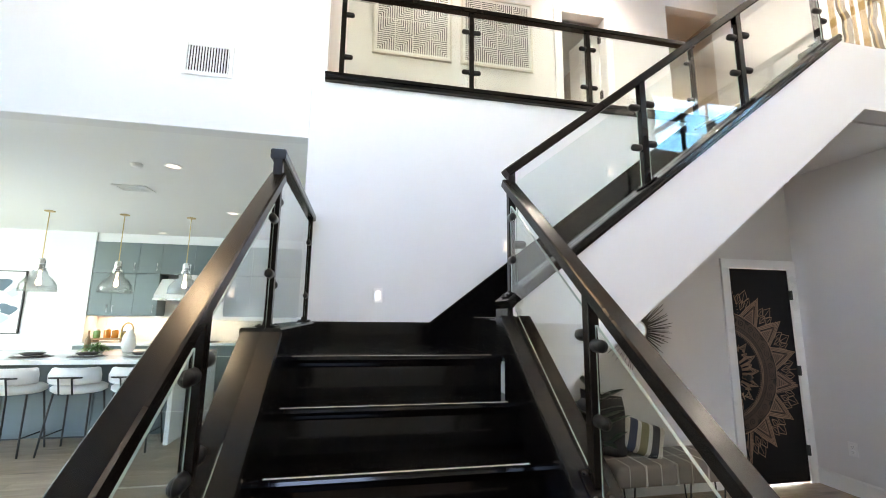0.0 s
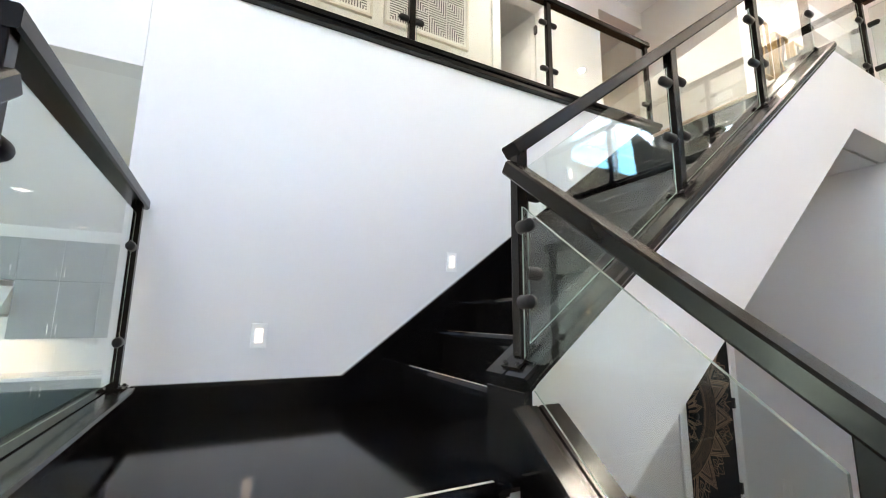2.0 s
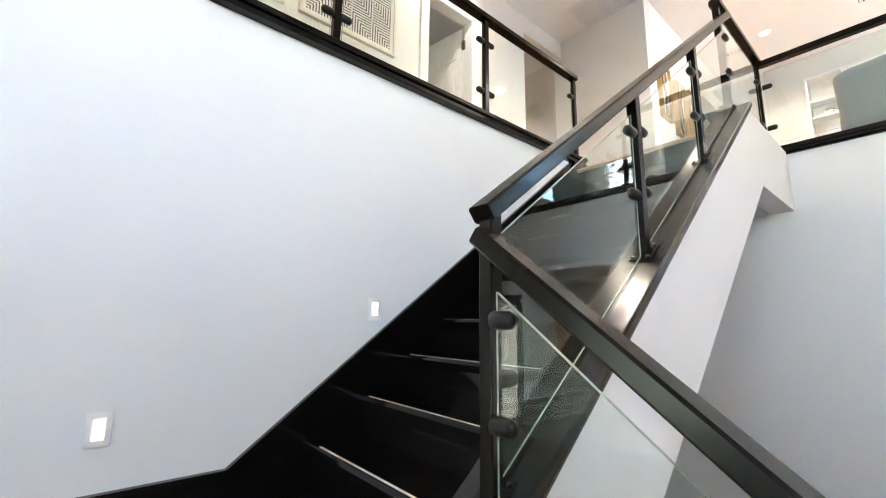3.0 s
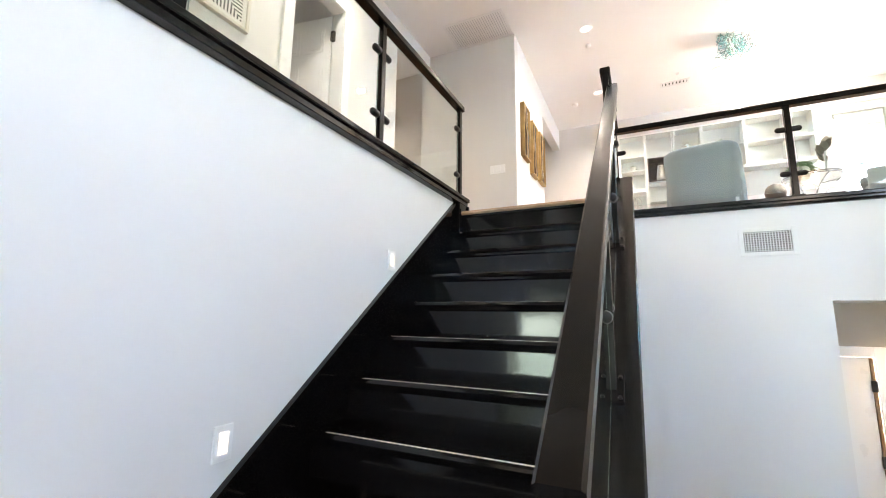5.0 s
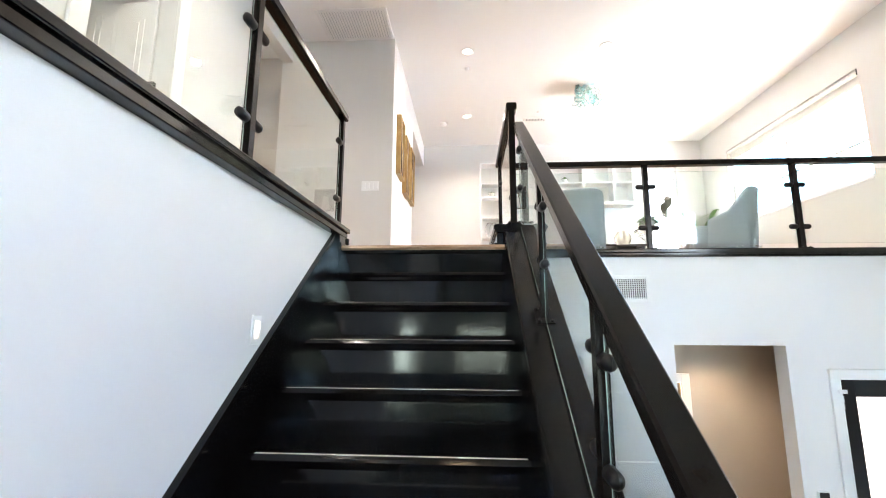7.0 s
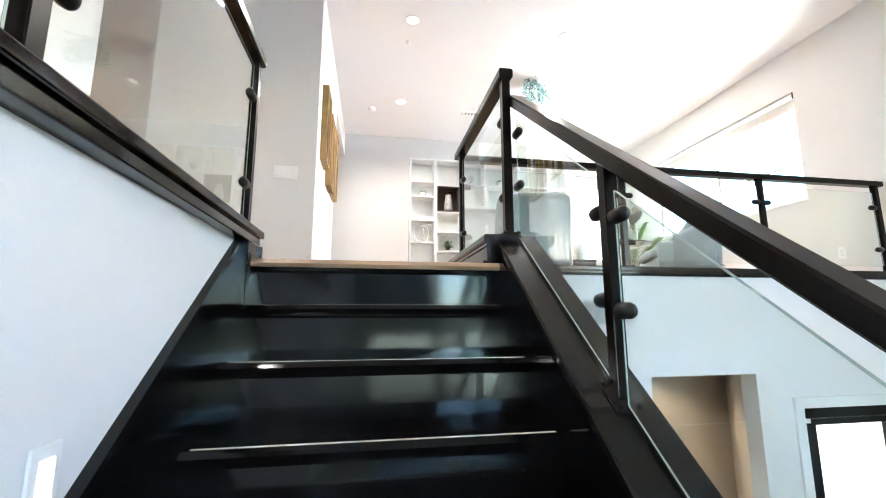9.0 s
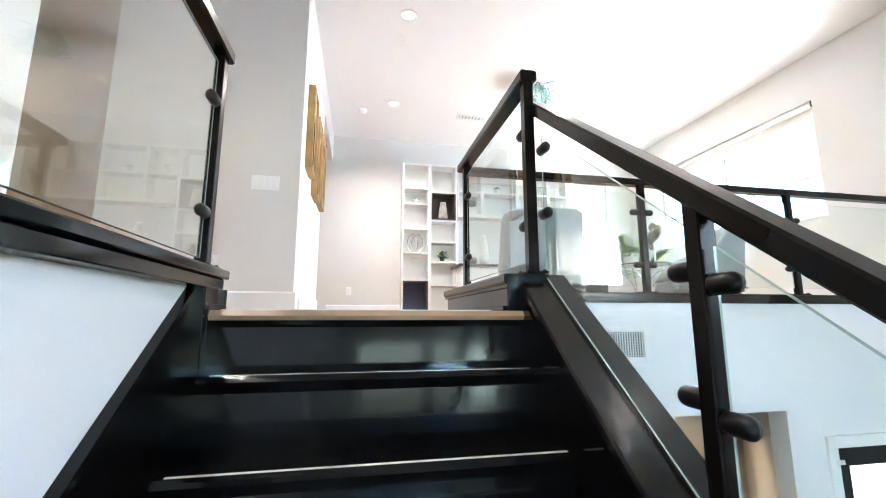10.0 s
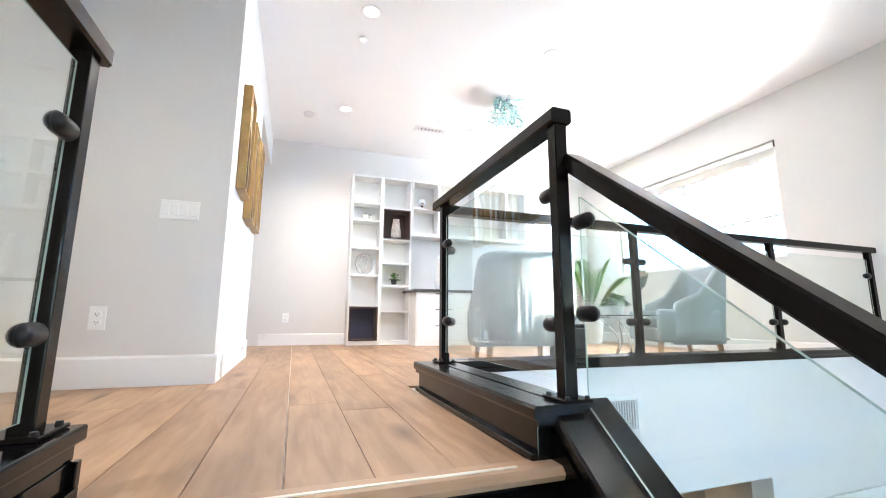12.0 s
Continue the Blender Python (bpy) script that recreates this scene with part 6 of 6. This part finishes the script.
def pendant(x, y):
    t = thing("pendant_lamp", (x, y, 2.82), "clear glass dome pendant on a brass rod", "pendant lamp", "pendants over the island")
    part("canopy", lathe([(0.06, 0), (0.06, -0.012), (0.02, -0.02), (0, -0.02)], Matrix.Translation((x, y, 2.82)), 20), BRASS, t)
    part("rod", tube((x, y, 2.80), (x, y, 2.12), 0.006, 0.006, 8), BRASS, t)
    part("socket", lathe([(0, 2.15), (0.03, 2.15), (0.045, 2.12), (0.045, 2.03), (0.06, 2.02), (0.06, 1.98), (0, 1.98)], Matrix.Translation((x, y, 0)), 18), STEEL, t, "polished metal lamp holder")
    g = part("shade", lathe([(0.05, 2.0), (0.075, 1.97), (0.085, 1.92), (0.14, 1.87), (0.19, 1.79), (0.2, 1.70), (0.205, 1.70), (0.195, 1.795), (0.145, 1.877), (0.09, 1.927), (0.08, 1.975), (0.055, 2.005)], Matrix.Translation((x, y, 0)), 28), DOMEGLASS, t, "clear glass dome", smooth=True)
    g.visible_shadow = False
    part("bulb", lathe([(0, 1.78), (0.022, 1.79), (0.032, 1.82), (0.024, 1.86), (0.014, 1.90), (0.014, 1.98)], Matrix.Translation((x, y, 0)), 14), BULB, t, "lit warm bulb", smooth=True)
    return t


p0 = pendant(-1.82, 3.35)
for x in (-2.75, -0.95):
    copy_thing(p0, pose(x, 3.35, 2.82))


def setting(x, y):
    t = thing("place_setting", (x, y, 0.92), "dark stoneware plates stacked on a woven mat", "plates", "place settings on the island")
    part("mat", lathe([(0, 0.001), (0.19, 0.001), (0.19, 0.005), (0, 0.005)], Matrix.Translation((x, y, 0.92)), 24), SLATE, t)
    part("plate", lathe([(0, 0.006), (0.09, 0.006), (0.15, 0.02), (0.15, 0.024), (0.09, 0.011), (0, 0.011)], Matrix.Translation((x, y, 0.92)), 24), CERAMIC, t)
    part("bowl", lathe([(0, 0.012), (0.07, 0.012), (0.12, 0.045), (0.115, 0.047), (0.07, 0.02), (0, 0.018)], Matrix.Translation((x, y, 0.92)), 24), SLATE, t)
    return t


s1 = setting(-1.58, 2.50)
copy_thing(s1, pose(-2.14, 2.50, 0.92))
copy_thing(s1, pose(-1.0, 2.50, 0.92))
pot("potted_plant", "low leafy plant in a bowl on the island", -1.74, 2.95, 0.92, 0.09, 0.06, CERAMIC, LEAF, 0.22, 150, 0.02, 31, 0.55)
t = thing("bottle", (-1.98, 3.2, 0.92), "slim dark glass bottle on the island", "bottle")
part("body", lathe([(0, 0), (0.035, 0), (0.035, 0.14), (0.012, 0.2), (0.012, 0.27), (0, 0.27)], Matrix.Translation((-1.98, 3.2, 0.921)), 14), BOARDWOOD, t, smooth=True)
t = thing("vase", (-1.45, 3.1, 0.92), "rounded white ceramic vase on the island", "vase")
part("body", lathe([(0, 0), (0.06, 0), (0.085, 0.08), (0.07, 0.2), (0.035, 0.27), (0.04, 0.29), (0, 0.28)], Matrix.Translation((-1.45, 3.1, 0.921)), 18), CERAMIC, t, smooth=True)
t = thing("faucet", (-1.52, 3.33, 0.92), "arched brass kitchen faucet with a spring", "faucet")
pts = [Vector((-1.52, 3.33, 0.92)), Vector((-1.52, 3.33, 1.2))] + [Vector((-1.52 - 0.07 + 0.07 * math.cos(a), 3.33, 1.2 + 0.09 * math.sin(a))) for a in [i * 0.314 for i in range(11)]] + [Vector((-1.66, 3.33, 1.08))]
part("spout", path_tube(pts, 0.011, 8), BRASS, t, smooth=True)
part("base", lathe([(0.028, 0), (0.028, 0.02), (0.014, 0.03)], Matrix.Translation((-1.52, 3.33, 0.921)), 14), BRASS, t)
tr = thing("serving_tray", (-2.75, 5.1, 0.92), "wooden riser tray on the worktop", "tray")
part("board", box(-2.98, -2.40, 4.98, 5.22, 0.96, 0.985, 0.004), BOARDWOOD, tr)
for x in (-2.92, -2.47):
    part("foot", box(x - 0.02, x + 0.02, 5.0, 5.2, 0.921, 0.96), BOARDWOOD, tr)
for k, (x, mat, h) in enumerate(((-2.90, LEAF, 0.14), (-2.74, ORANGE, 0.16), (-2.62, ORANGE, 0.15), (-2.49, BRASS, 0.12))):
    t = thing("jar", (x, 5.1, 0.985), "jar of " + ("green herbs" if k == 0 else "orange fruit" if k < 3 else "golden oil") + " on the tray", "jar")
    part("body", lathe([(0, 0), (0.045, 0), (0.05, 0.02), (0.05, h - 0.03), (0.035, h - 0.01), (0, h - 0.01)], Matrix.Translation((x, 5.1, 0.986)), 16), mat, t, smooth=True)
    part("lid", lathe([(0.038, h - 0.012), (0.038, h + 0.01), (0, h + 0.01)], Matrix.Translation((x, 5.1, 0.986)), 16), STEEL, t)
# abstract painting
ap = thing("abstract_painting", (-4.45, 5.0, 1.06), "abstract painting of slate and pale blue shapes in a black frame", "painting")
x0, x1, z0, z1 = -4.95, -3.985, 1.06, 2.10
fr = box(x0, x0 + 0.015, 4.965, 5.0, z0, z1)
box(x1 - 0.015, x1, 4.965, 5.0, z0, z1, bm=fr)
box(x0 + 0.015, x1 - 0.015, 4.965, 5.0, z0, z0 + 0.015, bm=fr)
box(x0 + 0.015, x1 - 0.015, 4.965, 5.0, z1 - 0.015, z1, bm=fr)
part("frame", fr, BLACK, ap)
part("canvas", box(x0 + 0.015, x1 - 0.015, 4.975, 4.99, z0 + 0.015, z1 - 0.015), CANVAS, ap)
rn = random.Random(14)
for k, (cx, cz, r, mat) in enumerate(((-4.37, 1.86, 0.17, SLATEBLUE), (-4.19, 1.46, 0.12, SLATEBLUE), (-4.30, 1.33, 0.12, PALEBLUE), (-4.70, 1.68, 0.16, PALEBLUE), (-4.13, 1.74, 0.08, PALEBLUE), (-4.65, 1.28, 0.14, SLATEBLUE))):
    pts = [(cx + r * (1 + 0.3 * math.sin(3 * a + k)) * math.cos(a), cz + r * (0.8 + 0.25 * math.cos(2 * a + k)) * math.sin(a)) for a in [i * 6.2832 / 26 for i in range(26)]]
    part("paint_patch", prism(pts, "y", 4.973 - 0.0004 * k, 4.9745), mat, ap)
t = thing("wooden_bench", (-4.4, 4.6, 0), "low wooden table edge beside the painting wall", "table")
part("top", box(-5.6, -3.75, 4.2, 4.9, 0.72, 0.76, 0.004), BOARDWOOD, t)
for x in (-5.5, -3.85):
    for y in (4.28, 4.82):
        part("leg", box(x - 0.03, x + 0.03, y - 0.03, y + 0.03, 0, 0.72, 0.003), BOARDWOOD, t)

# ---- floor boards, last ----
boards("floor_upper", 4.66, 9.19, -1.004, 3.9, F2, 0.19, OAK, "pale oak plank floor of the upper storey")
boards("floor_loft", 5.83, 9.19, SY, -1.004, F2, 0.19, OAK, "pale oak plank floor of the loft", seed=7)
boards("floor_hall", 1.2, 4.659, 0.15, PY, F2, 0.19, OAK, "pale oak plank floor of the upper hall", seed=9)
boards("floor_ground", -6.4, 7.2, SY, 5.35, 0, 0.19, GREYOAK, "weathered oak plank floor of the ground storey", as_parts=False, seed=5)
